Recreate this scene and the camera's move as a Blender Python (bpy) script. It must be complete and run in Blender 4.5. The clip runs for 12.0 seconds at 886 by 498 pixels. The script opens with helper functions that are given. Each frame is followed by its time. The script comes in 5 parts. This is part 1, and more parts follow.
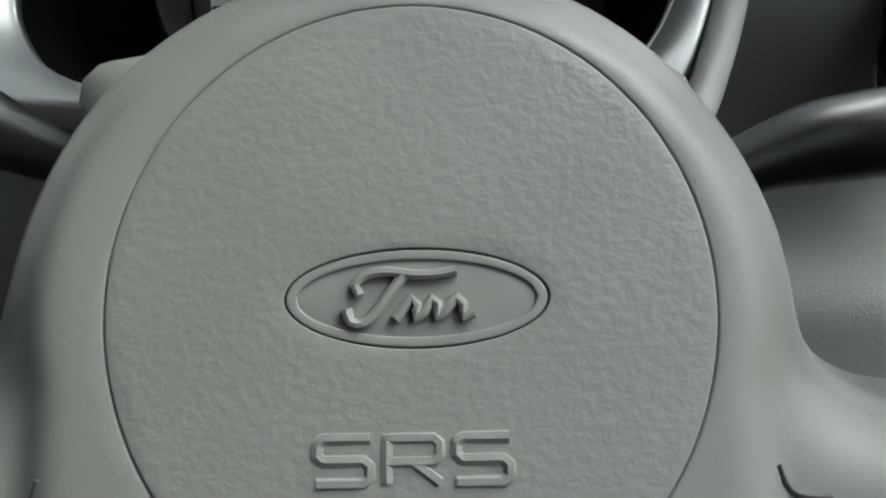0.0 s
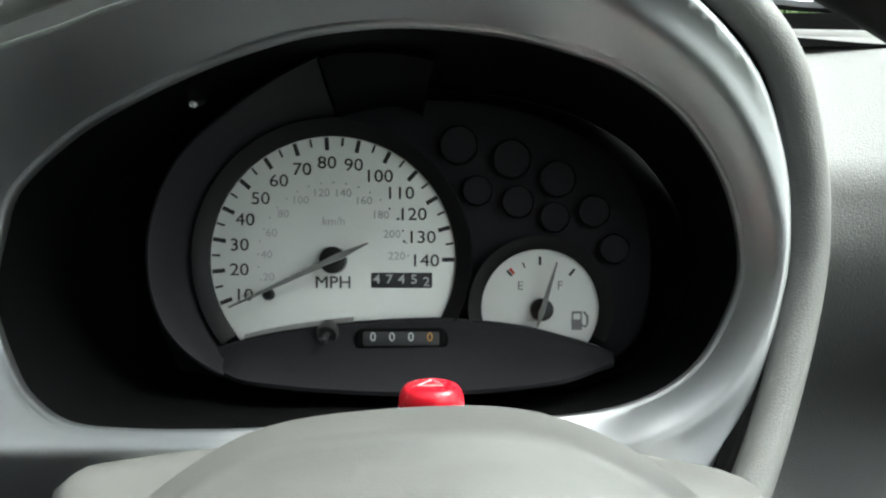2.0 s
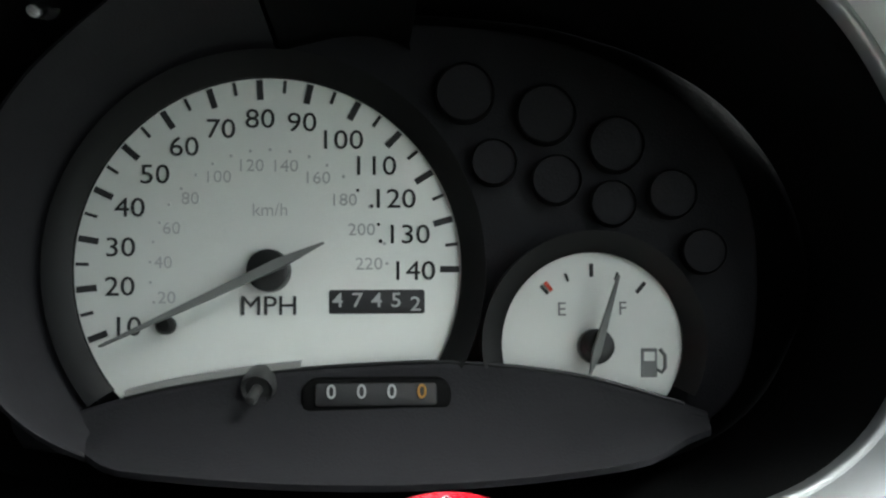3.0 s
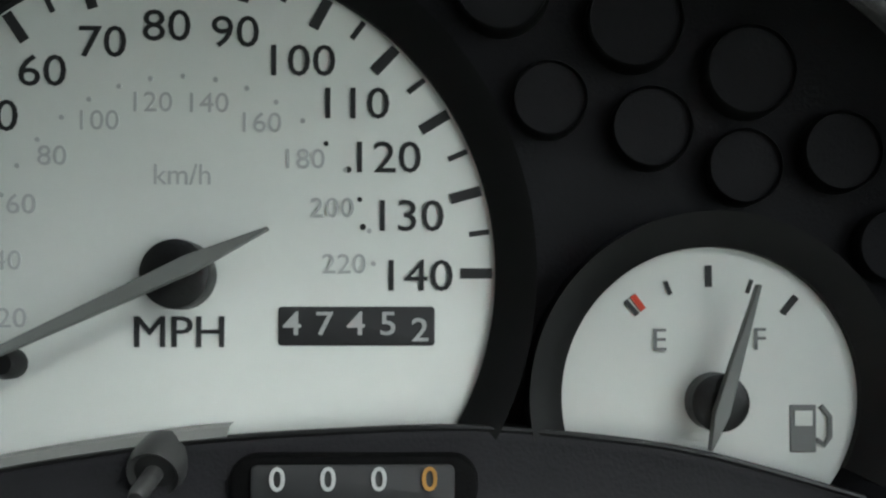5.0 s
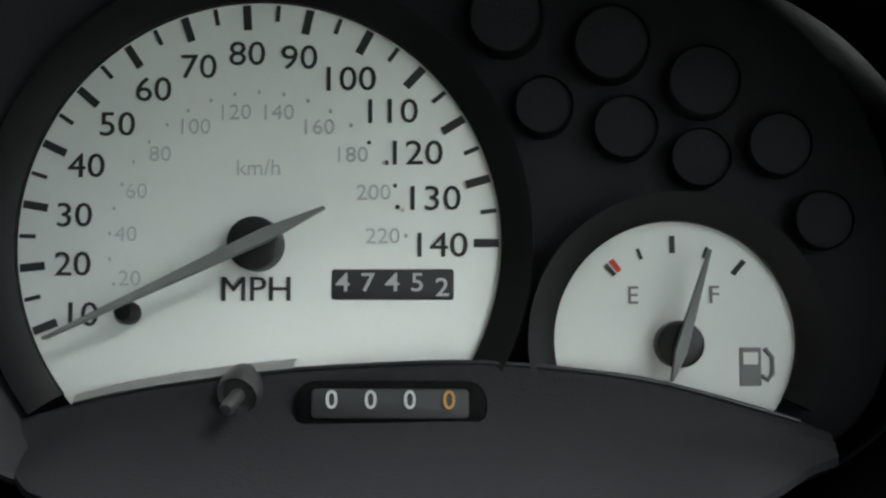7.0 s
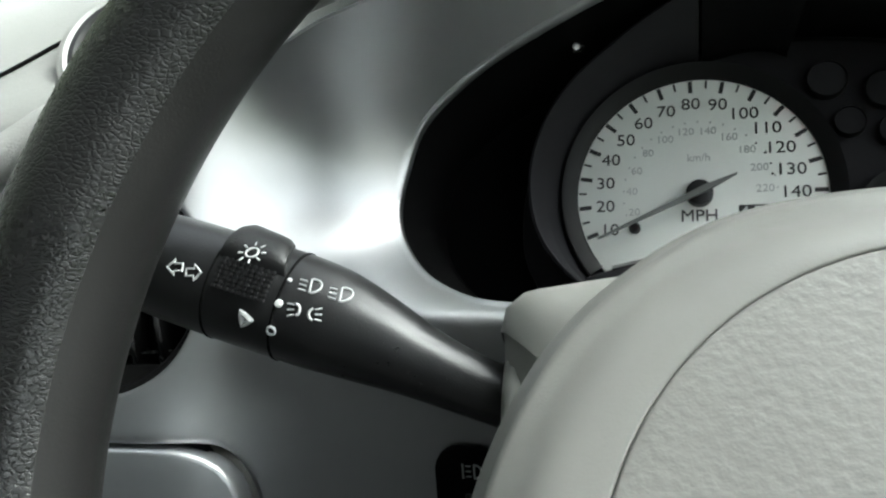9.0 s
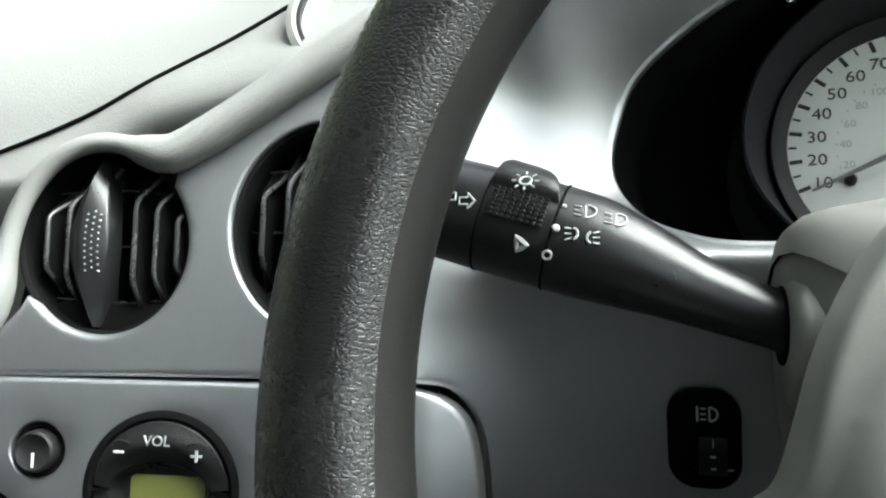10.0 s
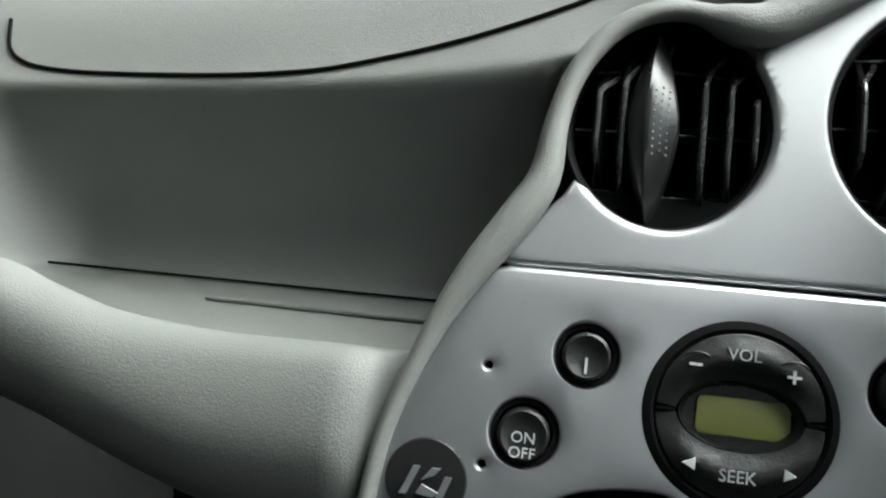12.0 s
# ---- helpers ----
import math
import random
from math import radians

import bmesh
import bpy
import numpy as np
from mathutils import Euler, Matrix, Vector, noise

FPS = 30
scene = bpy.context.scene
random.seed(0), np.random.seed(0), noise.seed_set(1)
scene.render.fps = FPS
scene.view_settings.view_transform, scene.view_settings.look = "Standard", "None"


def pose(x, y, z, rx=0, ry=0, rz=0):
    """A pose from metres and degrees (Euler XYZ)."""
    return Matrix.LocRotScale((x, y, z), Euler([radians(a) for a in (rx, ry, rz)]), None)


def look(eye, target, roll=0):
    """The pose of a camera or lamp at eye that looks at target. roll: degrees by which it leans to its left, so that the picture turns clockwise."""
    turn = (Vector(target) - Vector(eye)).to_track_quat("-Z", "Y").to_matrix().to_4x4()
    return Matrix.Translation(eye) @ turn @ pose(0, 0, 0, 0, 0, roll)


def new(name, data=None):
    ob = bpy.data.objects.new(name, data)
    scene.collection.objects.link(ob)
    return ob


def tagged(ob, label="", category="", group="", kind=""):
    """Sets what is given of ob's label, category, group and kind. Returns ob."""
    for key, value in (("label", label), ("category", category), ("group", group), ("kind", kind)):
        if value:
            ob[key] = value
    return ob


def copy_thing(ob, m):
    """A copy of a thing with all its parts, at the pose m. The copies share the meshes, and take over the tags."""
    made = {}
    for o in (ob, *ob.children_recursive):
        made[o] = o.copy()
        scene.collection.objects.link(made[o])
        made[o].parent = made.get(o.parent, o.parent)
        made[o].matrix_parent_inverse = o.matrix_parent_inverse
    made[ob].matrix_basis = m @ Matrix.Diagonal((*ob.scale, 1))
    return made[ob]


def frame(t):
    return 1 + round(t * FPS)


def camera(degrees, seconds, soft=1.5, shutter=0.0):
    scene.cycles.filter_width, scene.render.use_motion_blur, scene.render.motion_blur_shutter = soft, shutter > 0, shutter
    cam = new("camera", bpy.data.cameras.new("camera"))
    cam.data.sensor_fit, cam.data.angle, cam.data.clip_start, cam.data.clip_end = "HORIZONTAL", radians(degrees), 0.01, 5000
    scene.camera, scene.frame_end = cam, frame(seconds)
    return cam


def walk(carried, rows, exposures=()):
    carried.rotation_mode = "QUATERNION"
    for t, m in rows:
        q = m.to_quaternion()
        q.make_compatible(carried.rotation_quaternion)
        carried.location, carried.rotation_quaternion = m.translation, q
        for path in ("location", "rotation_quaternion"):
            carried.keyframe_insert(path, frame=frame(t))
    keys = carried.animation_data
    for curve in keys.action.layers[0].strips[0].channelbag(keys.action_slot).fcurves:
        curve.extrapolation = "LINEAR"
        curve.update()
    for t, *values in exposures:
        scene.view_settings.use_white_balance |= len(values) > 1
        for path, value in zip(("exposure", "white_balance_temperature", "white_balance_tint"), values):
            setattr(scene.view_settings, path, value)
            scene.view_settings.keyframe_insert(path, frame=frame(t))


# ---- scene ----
PATH = [
    (0, (0.04212, -0.29640, -0.08778), (0.04536, 0.00343, -0.09729), -0.84),
    (0.5, (0.04002, -0.29608, -0.06746), (0.04553, 0.00358, -0.05431), -0.85),
    (1, (0.04158, -0.29604, -0.03988), (0.03895, 0.00353, -0.02417), -0.35),
    (1.5, (0.04169, -0.28539, -0.00259), (0.03313, 0.01448, -0.00421), -0.06),
    (2, (0.03866, -0.26168, 0.01234), (0.03735, 0.03815, 0.00239), 0.05),
    (2.5, (0.03812, -0.21330, 0.01068), (0.03880, 0.08654, 0.00105), -0.00),
    (3, (0.03253, -0.16829, 0.00118), (0.04209, 0.13150, 0.00701), -0.21),
    (4.8, (0.03270, -0.10294, 0.00166), (0.03930, 0.19696, 0.00594), 0.00),
    (5, (0.03299, -0.10264, 0.00166), (0.03861, 0.19727, 0.00641), 0.06),
    (5.5, (0.03328, -0.10236, 0.00168), (0.03770, 0.19754, 0.00810), 0.17),
    (6, (0.03358, -0.10235, 0.00230), (0.03720, 0.19759, 0.00740), 0.38),
    (6.5, (0.03764, -0.11098, 0.00001), (0.03603, 0.18896, 0.00580), 0.24),
    (6.7, (0.03712, -0.11765, -0.00196), (0.03451, 0.18225, 0.00539), -0.04),
    (8.3, (0.02176, -0.23295, -0.04462), (-0.04748, 0.05609, -0.00384), 2.22),
    (8.5, (0.01276, -0.25639, -0.04472), (-0.05703, 0.03338, -0.01062), 1.36),
    (9, (-0.01403, -0.27612, -0.06566), (-0.09507, 0.00850, -0.01641), 1.59),
    (9.5, (-0.03726, -0.28512, -0.07850), (-0.13253, -0.00607, -0.02323), 1.30),
    (10, (-0.06448, -0.29350, -0.09172), (-0.16752, -0.01736, -0.03580), 2.39),
    (10.5, (-0.10843, -0.30637, -0.11222), (-0.20415, -0.02835, -0.05271), 3.05),
    (11, (-0.14814, -0.31250, -0.12633), (-0.24835, -0.03614, -0.06648), 4.11),
    (11.5, (-0.18499, -0.31113, -0.12649), (-0.29999, -0.03905, -0.07409), 5.17),
    (12, (-0.22627, -0.30993, -0.13637), (-0.34969, -0.04372, -0.07392), 8.01),
]

# The dashboard's own frame: origin at the speedometer's spindle, y away from the driver, z up the dial.
# The dial leans back by 18 degrees and stands 0.95 m over the road. Plan numbers are in units of U metres.
U = 0.085
CAR = pose(0, 0, 0.95, -18)
cam = camera(60.0, 12.0, soft=2.2)
walk(cam, [(t, CAR @ look(eye, target, roll)) for t, eye, target, roll in PATH],
     exposures=[(t, stops, 6240, 0) for t, stops in ((0, 1.0), (1.0, 1.6), (2.0, 1.6), (3.2, 1.7), (4.8, 1.85), (6.7, 1.85), (7.8, 1.8), (8.5, 1.7), (10.0, 2.0), (11.0, 1.7), (12.0, 1.0))])

# ---------------------------------------------------------------- light
SUN_UP, SUN_TURN = 49, 87
world = bpy.data.worlds.new("overcast_sky")
scene.world = world
world.use_nodes = True
wn = world.node_tree.nodes
sky = wn.new("ShaderNodeTexSky")
sky.sky_type = "NISHITA"
sky.sun_disc = False
sky.sun_elevation = radians(SUN_UP)
sky.sun_rotation = radians(SUN_TURN)
sky.dust_density = 4.0
sky.ozone_density = 0.6
soft_sky = wn.new("ShaderNodeHueSaturation")
soft_sky.inputs["Saturation"].default_value = 0.25
world.node_tree.links.new(sky.outputs[0], soft_sky.inputs["Color"])
world.node_tree.links.new(soft_sky.outputs[0], wn["Background"].inputs["Color"])
wn["Background"].inputs["Strength"].default_value = 0.15
sun = new("sun", bpy.data.lights.new("sun", "SUN"))
sun.data.energy = 3.0
sun.data.angle = radians(44)
sun.data.color = (1.0, 0.99, 0.97)
sun.matrix_world = look(Vector((math.sin(radians(SUN_TURN)) * math.cos(radians(SUN_UP)),
                                math.cos(radians(SUN_TURN)) * math.cos(radians(SUN_UP)),
                                math.sin(radians(SUN_UP)))) * 10, (0, 0, 0))


# ---------------------------------------------------------------- materials
def material(name, color, rough=0.5, metal=0.0, vary=0.08, vary_scale=30.0, grain=0.0, grain_scale=900.0,
             grain_kind="noise", rough_vary=0.08, coat=0.0, spec=0.5, grain_depth=0.0006, stretch=(1, 1, 1)):
    """A surface with colour and gloss uneven at two scales and a fine relief."""
    m = bpy.data.materials.new(name)
    m.use_nodes = True
    n, k = m.node_tree.nodes, m.node_tree.links
    p = n["Principled BSDF"]
    p.inputs["Metallic"].default_value = metal
    p.inputs["Coat Weight"].default_value = coat
    p.inputs["Specular IOR Level"].default_value = spec
    co = n.new("ShaderNodeTexCoord")
    big = n.new("ShaderNodeTexNoise")
    big.inputs["Scale"].default_value = vary_scale
    big.inputs["Detail"].default_value = 6
    k.new(co.outputs["Object"], big.inputs["Vector"])
    fine = n.new("ShaderNodeTexNoise")
    fine.inputs["Scale"].default_value = vary_scale * 22
    fine.inputs["Detail"].default_value = 3
    k.new(co.outputs["Object"], fine.inputs["Vector"])
    both = n.new("ShaderNodeMath")
    both.operation = "MULTIPLY_ADD"
    both.inputs[1].default_value = 0.4
    k.new(fine.outputs["Fac"], both.inputs[0])
    k.new(big.outputs["Fac"], both.inputs[2])
    ramp = n.new("ShaderNodeMapRange")
    ramp.inputs["From Min"].default_value = 0.45
    ramp.inputs["From Max"].default_value = 0.95
    ramp.inputs["To Min"].default_value = 1 - vary
    ramp.inputs["To Max"].default_value = 1 + vary
    k.new(both.outputs[0], ramp.inputs["Value"])
    tint = n.new("ShaderNodeVectorMath")
    tint.operation = "SCALE"
    tint.inputs[0].default_value = color
    k.new(ramp.outputs["Result"], tint.inputs["Scale"])
    k.new(tint.outputs[0], p.inputs["Base Color"])
    gloss = n.new("ShaderNodeMapRange")
    gloss.inputs["From Min"].default_value = 0.45
    gloss.inputs["From Max"].default_value = 0.95
    gloss.inputs["To Min"].default_value = max(0.02, rough - rough_vary)
    gloss.inputs["To Max"].default_value = min(1, rough + rough_vary)
    k.new(both.outputs[0], gloss.inputs["Value"])
    k.new(gloss.outputs["Result"], p.inputs["Roughness"])
    if grain:
        drawn = n.new("ShaderNodeMapping")
        drawn.inputs["Scale"].default_value = stretch
        k.new(co.outputs["Object"], drawn.inputs["Vector"])
        if grain_kind == "leather":
            tex = n.new("ShaderNodeTexVoronoi")
            tex.feature = "DISTANCE_TO_EDGE"
            warp = n.new("ShaderNodeTexNoise")
            warp.inputs["Scale"].default_value = grain_scale * 0.6
            k.new(drawn.outputs["Vector"], warp.inputs["Vector"])
            mixv = n.new("ShaderNodeVectorMath")
            mixv.operation = "MULTIPLY_ADD"
            mixv.inputs[1].default_value = (1.2 / grain_scale,) * 3
            k.new(warp.outputs["Color"], mixv.inputs[0])
            k.new(drawn.outputs["Vector"], mixv.inputs[2])
            k.new(mixv.outputs[0], tex.inputs["Vector"])
            tex.inputs["Scale"].default_value = grain_scale
            lift = n.new("ShaderNodeMapRange")
            lift.interpolation_type = "SMOOTHSTEP"
            lift.inputs["From Max"].default_value = 0.22
            k.new(tex.outputs["Distance"], lift.inputs["Value"])
            height = lift.outputs["Result"]
        else:
            tex = n.new("ShaderNodeTexNoise")
            tex.inputs["Scale"].default_value = grain_scale
            tex.inputs["Detail"].default_value = 2.5
            k.new(drawn.outputs["Vector"], tex.inputs["Vector"])
            height = tex.outputs["Fac"]
        bump = n.new("ShaderNodeBump")
        bump.inputs["Strength"].default_value = grain
        bump.inputs["Distance"].default_value = grain_depth
        k.new(height, bump.inputs["Height"])
        k.new(bump.outputs["Normal"], p.inputs["Normal"])
    return m


def clear_glass(name, tint=(1, 1, 1), rough=0.0):
    m = bpy.data.materials.new(name)
    m.use_nodes = True
    p = m.node_tree.nodes["Principled BSDF"]
    p.inputs["Base Color"].default_value = (*tint, 1)
    p.inputs["Roughness"].default_value = rough
    p.inputs["Transmission Weight"].default_value = 1
    p.inputs["IOR"].default_value = 1.01
    return m


SILVER = material("silver_painted_plastic", (0.48, 0.49, 0.50), 0.45, 1.0, 0.03, 14, 0.10, 2600, grain_depth=0.0002, rough_vary=0.03)
PAD = material("light_grey_dashboard_skin", (0.165, 0.167, 0.161), 0.56, 0, 0.05, 16, 0.3, 900, "leather", grain_depth=0.00025)
AIRBAG = material("grey_airbag_skin", (0.165, 0.165, 0.155), 0.5, 0, 0.05, 18, 0.5, 480, grain_depth=0.0005, stretch=(0.85, 1, 1))
HUB = material("smooth_grey_hub_plastic", (0.165, 0.165, 0.155), 0.5, 0, 0.05, 20, 0.09, 1500)
SHROUD = material("grey_column_plastic", (0.175, 0.175, 0.164), 0.55, 0, 0.04, 20, 0.07, 1300)
LEATHER = material("black_rim_leather", (0.007, 0.007, 0.007), 0.28, 0, 0.2, 25, 0.42, 700, "leather", grain_depth=0.00016, stretch=(0.7, 1, 1.3), spec=0.45)
RIMBAND = material("smooth_rim_plastic", (0.009, 0.0088, 0.0086), 0.5, 0, 0.1, 30, 0.1, 1500, spec=0.25)
RIM_BACK = material("dark_groove", (0.05, 0.05, 0.048), 0.6, 0, 0.1, 30, 0.3, 900)
BLACK = material("black_moulded_plastic", (0.010, 0.010, 0.0105), 0.42, 0, 0.1, 40, 0.25, 1600, spec=0.4)
SATIN = material("satin_black_plastic", (0.010, 0.010, 0.0105), 0.32, 0, 0.1, 40, 0.12, 1800, spec=0.4)
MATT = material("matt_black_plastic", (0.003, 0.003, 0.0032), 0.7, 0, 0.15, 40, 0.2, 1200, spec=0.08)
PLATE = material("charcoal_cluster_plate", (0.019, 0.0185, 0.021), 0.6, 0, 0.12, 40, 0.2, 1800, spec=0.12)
RINGM = material("black_bezel_ring", (0.005, 0.005, 0.0055), 0.5, 0, 0.1, 40, spec=0.25)
GAP = material("black_joint", (0.004, 0.004, 0.004), 0.9, 0, 0.2, 60, spec=0.05)
DIAL = material("white_dial_card", (0.84, 0.86, 0.83), 0.6, 0, 0.02, 25)
INK = material("black_dial_ink", (0.028, 0.028, 0.03), 0.6, 0, 0.1, 50)
GREYINK = material("pale_grey_dial_ink", (0.55, 0.56, 0.56), 0.6, 0, 0.05, 50)
SYMBOLINK = material("mid_grey_dial_ink", (0.22, 0.225, 0.225), 0.6, 0, 0.05, 50)
REDINK = material("red_dial_ink", (0.62, 0.06, 0.03), 0.6, 0, 0.05, 50)
WHITEINK = material("white_printed_ink", (0.50, 0.51, 0.51), 0.5, 0, 0.05, 50)
DIMINK = material("worn_white_ink", (0.42, 0.43, 0.43), 0.5, 0, 0.1, 50)
AMBER = material("amber_printed_ink", (0.42, 0.22, 0.05), 0.5, 0, 0.05, 50)
NEEDLE = material("grey_needle", (0.16, 0.165, 0.16), 0.45, 0, 0.06, 60)
RED = material("red_button_plastic", (0.75, 0.012, 0.03), 0.28, 0, 0.04, 30, spec=0.6)
LCD = material("olive_display", (0.16, 0.17, 0.045), 0.5, 0, 0.08, 60)
# lighter grey that stands for the dial's reflection on the apron
LIP_SHEEN = material("lip_reflection_grey", (0.20, 0.20, 0.195), 0.5, 0, 0.08, 60)
PAPER = material("pale_paper", (0.42, 0.42, 0.40), 0.8, 0, 0.05, 60)
KNOB = material("grey_plastic_knob", (0.03, 0.03, 0.03), 0.4, 0, 0.1, 60)
# for the added hedge that keeps light off the nearside window
HEDGE = material("sky_blocking_hedge", (0.045, 0.055, 0.035), 0.9, 0, 0.4, 1.5, 0.6, 20)
# lighter than the blades: the highlight on edges and rods is partly colour
EDGE_BLACK = material("lightened_satin_edge", (0.03, 0.03, 0.031), 0.26, 0, 0.1, 40, spec=0.7)
SOOT = material("flat_black_felt", (0.003, 0.003, 0.003), 1.0, 0, 0.2, 40, spec=0.0)
STALK = material("satin_stalk_plastic", (0.011, 0.011, 0.0115), 0.34, 0, 0.06, 30, 0.1, 1800, spec=0.5)
CHROME = material("satin_chrome", (0.7, 0.7, 0.7), 0.2, 0.95, 0.05, 60)
RUBBER = material("black_rubber", (0.015, 0.015, 0.015), 0.7, 0, 0.1, 60)
LINING = material("grey_headlining", (0.14, 0.14, 0.135), 0.9, 0, 0.05, 20, 0.3, 1500)
DOOR = material("black_door_trim", (0.012, 0.012, 0.012), 0.7, 0, 0.1, 20, 0.3, 1200)
TRIMDARK = material("dark_grey_carpet", (0.008, 0.008, 0.009), 0.95, 0, 0.2, 40, 0.5, 900)
SEATCLOTH = material("black_seat_cloth", (0.007, 0.007, 0.008), 0.9, 0, 0.2, 40, 0.5, 1400)
PAINT = material("dark_car_paint", (0.03, 0.035, 0.05), 0.25, 0.3, 0.05, 10, coat=0.5)
GLASS = clear_glass("window_glass")
GRASS = material("meadow_grass", (0.06, 0.095, 0.03), 0.9, 0, 0.4, 1.5, 0.6, 20)
LEAF = material("hedge_leaves", (0.06, 0.12, 0.025), 0.6, 0, 0.4, 4)


# ---------------------------------------------------------------- building helpers
BASE = {}
# How the cluster hood and the centre console are set in the dashboard's frame: the hood's forward line climbs a little,
# the console with its stalk side stands turned towards the driver and leans less.
HOOD = Matrix(((1, 0.045, 0, 0), (0, 1.05, 0, 0), (0, -0.095, 1, 0), (0, 0, 0, 1)))
CONSOLE = Matrix.Translation((-0.0324, 0.0599, -0.013)) @ Matrix.Scale(0.9856, 4) @ Matrix(((0.9935, -0.1122, 0.0186, 0), (0.1135, 0.9883, -0.1019, 0), (-0.007, 0.1033, 0.9946, 0), (0, 0, 0, 1)))
SETTING = {"by": Matrix.Identity(4)}


def settle(by):
    """Sets the frame for the parts that follow: a matrix or a function of a point."""
    SETTING["by"] = by


def across(p):
    """Eases from the console's frame into the hood's."""
    w = smoothstep(-2.0, -1.42, p.x)
    return (CONSOLE @ p).lerp(HOOD @ p, w)


def settled(p):
    by = SETTING["by"]
    return by(Vector(p)) if callable(by) else by @ Vector(p)


def thing(name, base, label="", category="", group="", kind=""):
    """An Empty at its base in the dashboard's frame, to hold a thing's parts."""
    ob = new(name)
    ob.empty_display_size = 0.01
    base = settled(base)
    ob.matrix_world = CAR @ Matrix.Translation(base * U)
    BASE[ob.name] = base
    return tagged(ob, label, category, group, kind)


def root_base(ob):
    while ob.parent:
        ob = ob.parent
    return BASE[ob.name]


def part(name, bm, mat, parent=None, label="", smooth=True, angle=40, base=None, recalc=True):
    """Links a bmesh, drawn in plan units, as one mesh under a thing or part; without parent as a thing of its own."""
    if recalc:
        bmesh.ops.recalc_face_normals(bm, faces=bm.faces)
    origin = root_base(parent) if parent else settled(base or (0, 0, 0))
    for vert in bm.verts:
        vert.co = settled(vert.co)
    bm.transform(Matrix.Scale(U, 4) @ Matrix.Translation(-origin))
    me = bpy.data.meshes.new(name)
    bm.to_mesh(me)
    bm.free()
    for m in mat if isinstance(mat, (list, tuple)) else (mat,):
        me.materials.append(m)
    if smooth:
        me.shade_smooth()
        me.set_sharp_from_angle(angle=radians(angle))
    ob = new(name, me)
    if parent:
        ob.parent = parent
    else:
        ob.matrix_world = CAR @ Matrix.Translation(origin * U)
        BASE[ob.name] = origin
    if label:
        ob["label"] = label
    return ob


def smoothstep(a, b, x):
    t = min(1.0, max(0.0, (x - a) / (b - a)))
    return t * t * (3 - 2 * t)


def curve(points, step=0.05, closed=True):
    """An evenly cut Catmull-Rom curve through points of two or three numbers."""
    pts = [Vector(p) for p in points]
    n, out = len(pts), []
    for i in range(n if closed else n - 1):
        if closed:
            a, b, c, d = pts[i - 1], pts[i], pts[(i + 1) % n], pts[(i + 2) % n]
        else:
            b, c = pts[i], pts[i + 1]
            a = pts[i - 1] if i else 2 * b - c
            d = pts[i + 2] if i + 2 < n else 2 * c - b
        cuts = max(1, int((c - b).length / step + 0.5))
        for j in range(cuts):
            t = j / cuts
            out.append(0.5 * ((2 * b) + (c - a) * t + (2 * a - 5 * b + 4 * c - d) * t * t + (3 * b - a - 3 * c + d) * t ** 3))
    if not closed:
        out.append(pts[-1].copy())
    return out


def even_curve(points, cuts):
    """A Catmull-Rom curve through points with the same number of cuts in every span."""
    pts = [Vector(p) for p in points]
    out = []
    for i in range(len(pts) - 1):
        b, c = pts[i], pts[i + 1]
        a = pts[i - 1] if i else 2 * b - c
        d = pts[i + 2] if i + 2 < len(pts) else 2 * c - b
        for j in range(cuts):
            t = j / cuts
            out.append(0.5 * ((2 * b) + (c - a) * t + (2 * a - 5 * b + 4 * c - d) * t * t + (3 * b - a - 3 * c + d) * t ** 3))
    return out + [pts[-1].copy()]


def cut_line(points, step=0.05, closed=True):
    """A polygon with its straight edges cut evenly."""
    pts = [Vector(p) for p in points]
    out = []
    for i in range(len(pts) if closed else len(pts) - 1):
        a, b = pts[i], pts[(i + 1) % len(pts)]
        cuts = max(1, int((b - a).length / step + 0.5))
        out += [a.lerp(b, j / cuts) for j in range(cuts)]
    if not closed:
        out.append(pts[-1].copy())
    return out


def ellipse(cx, cz, rx, rz, a0=0, a1=360, n=48):
    full = abs(a1 - a0) >= 360
    m = n if full else n + 1
    return [Vector((cx + rx * math.cos(radians(a0 + (a1 - a0) * i / n)), cz + rz * math.sin(radians(a0 + (a1 - a0) * i / n)))) for i in range(m)]


def rounded_box_loop(cx, cz, w, h, r, n=6):
    out = []
    for sx, sz, a in ((1, 1, 0), (-1, 1, 90), (-1, -1, 180), (1, -1, 270)):
        x, z = cx + sx * (w / 2 - r), cz + sz * (h / 2 - r)
        out += [Vector((x + r * math.cos(radians(a + 90 * i / n)), z + r * math.sin(radians(a + 90 * i / n)))) for i in range(n + 1)]
    return out


def inside(px, pz, loop):
    """Which of the points lie within a loop."""
    a = np.array([(p[0], p[1]) for p in loop])
    b = np.roll(a, -1, 0)
    hit = np.zeros(len(px), bool)
    for (x0, z0), (x1, z1) in zip(a, b):
        cond = (z0 > pz) != (z1 > pz)
        if z1 != z0:
            hit ^= cond & (px < (x1 - x0) * (pz - z0) / (z1 - z0) + x0)
    return hit


def area2(loop):
    return sum(a[0] * b[1] - b[0] * a[1] for a, b in zip(loop, loop[1:] + loop[:1]))


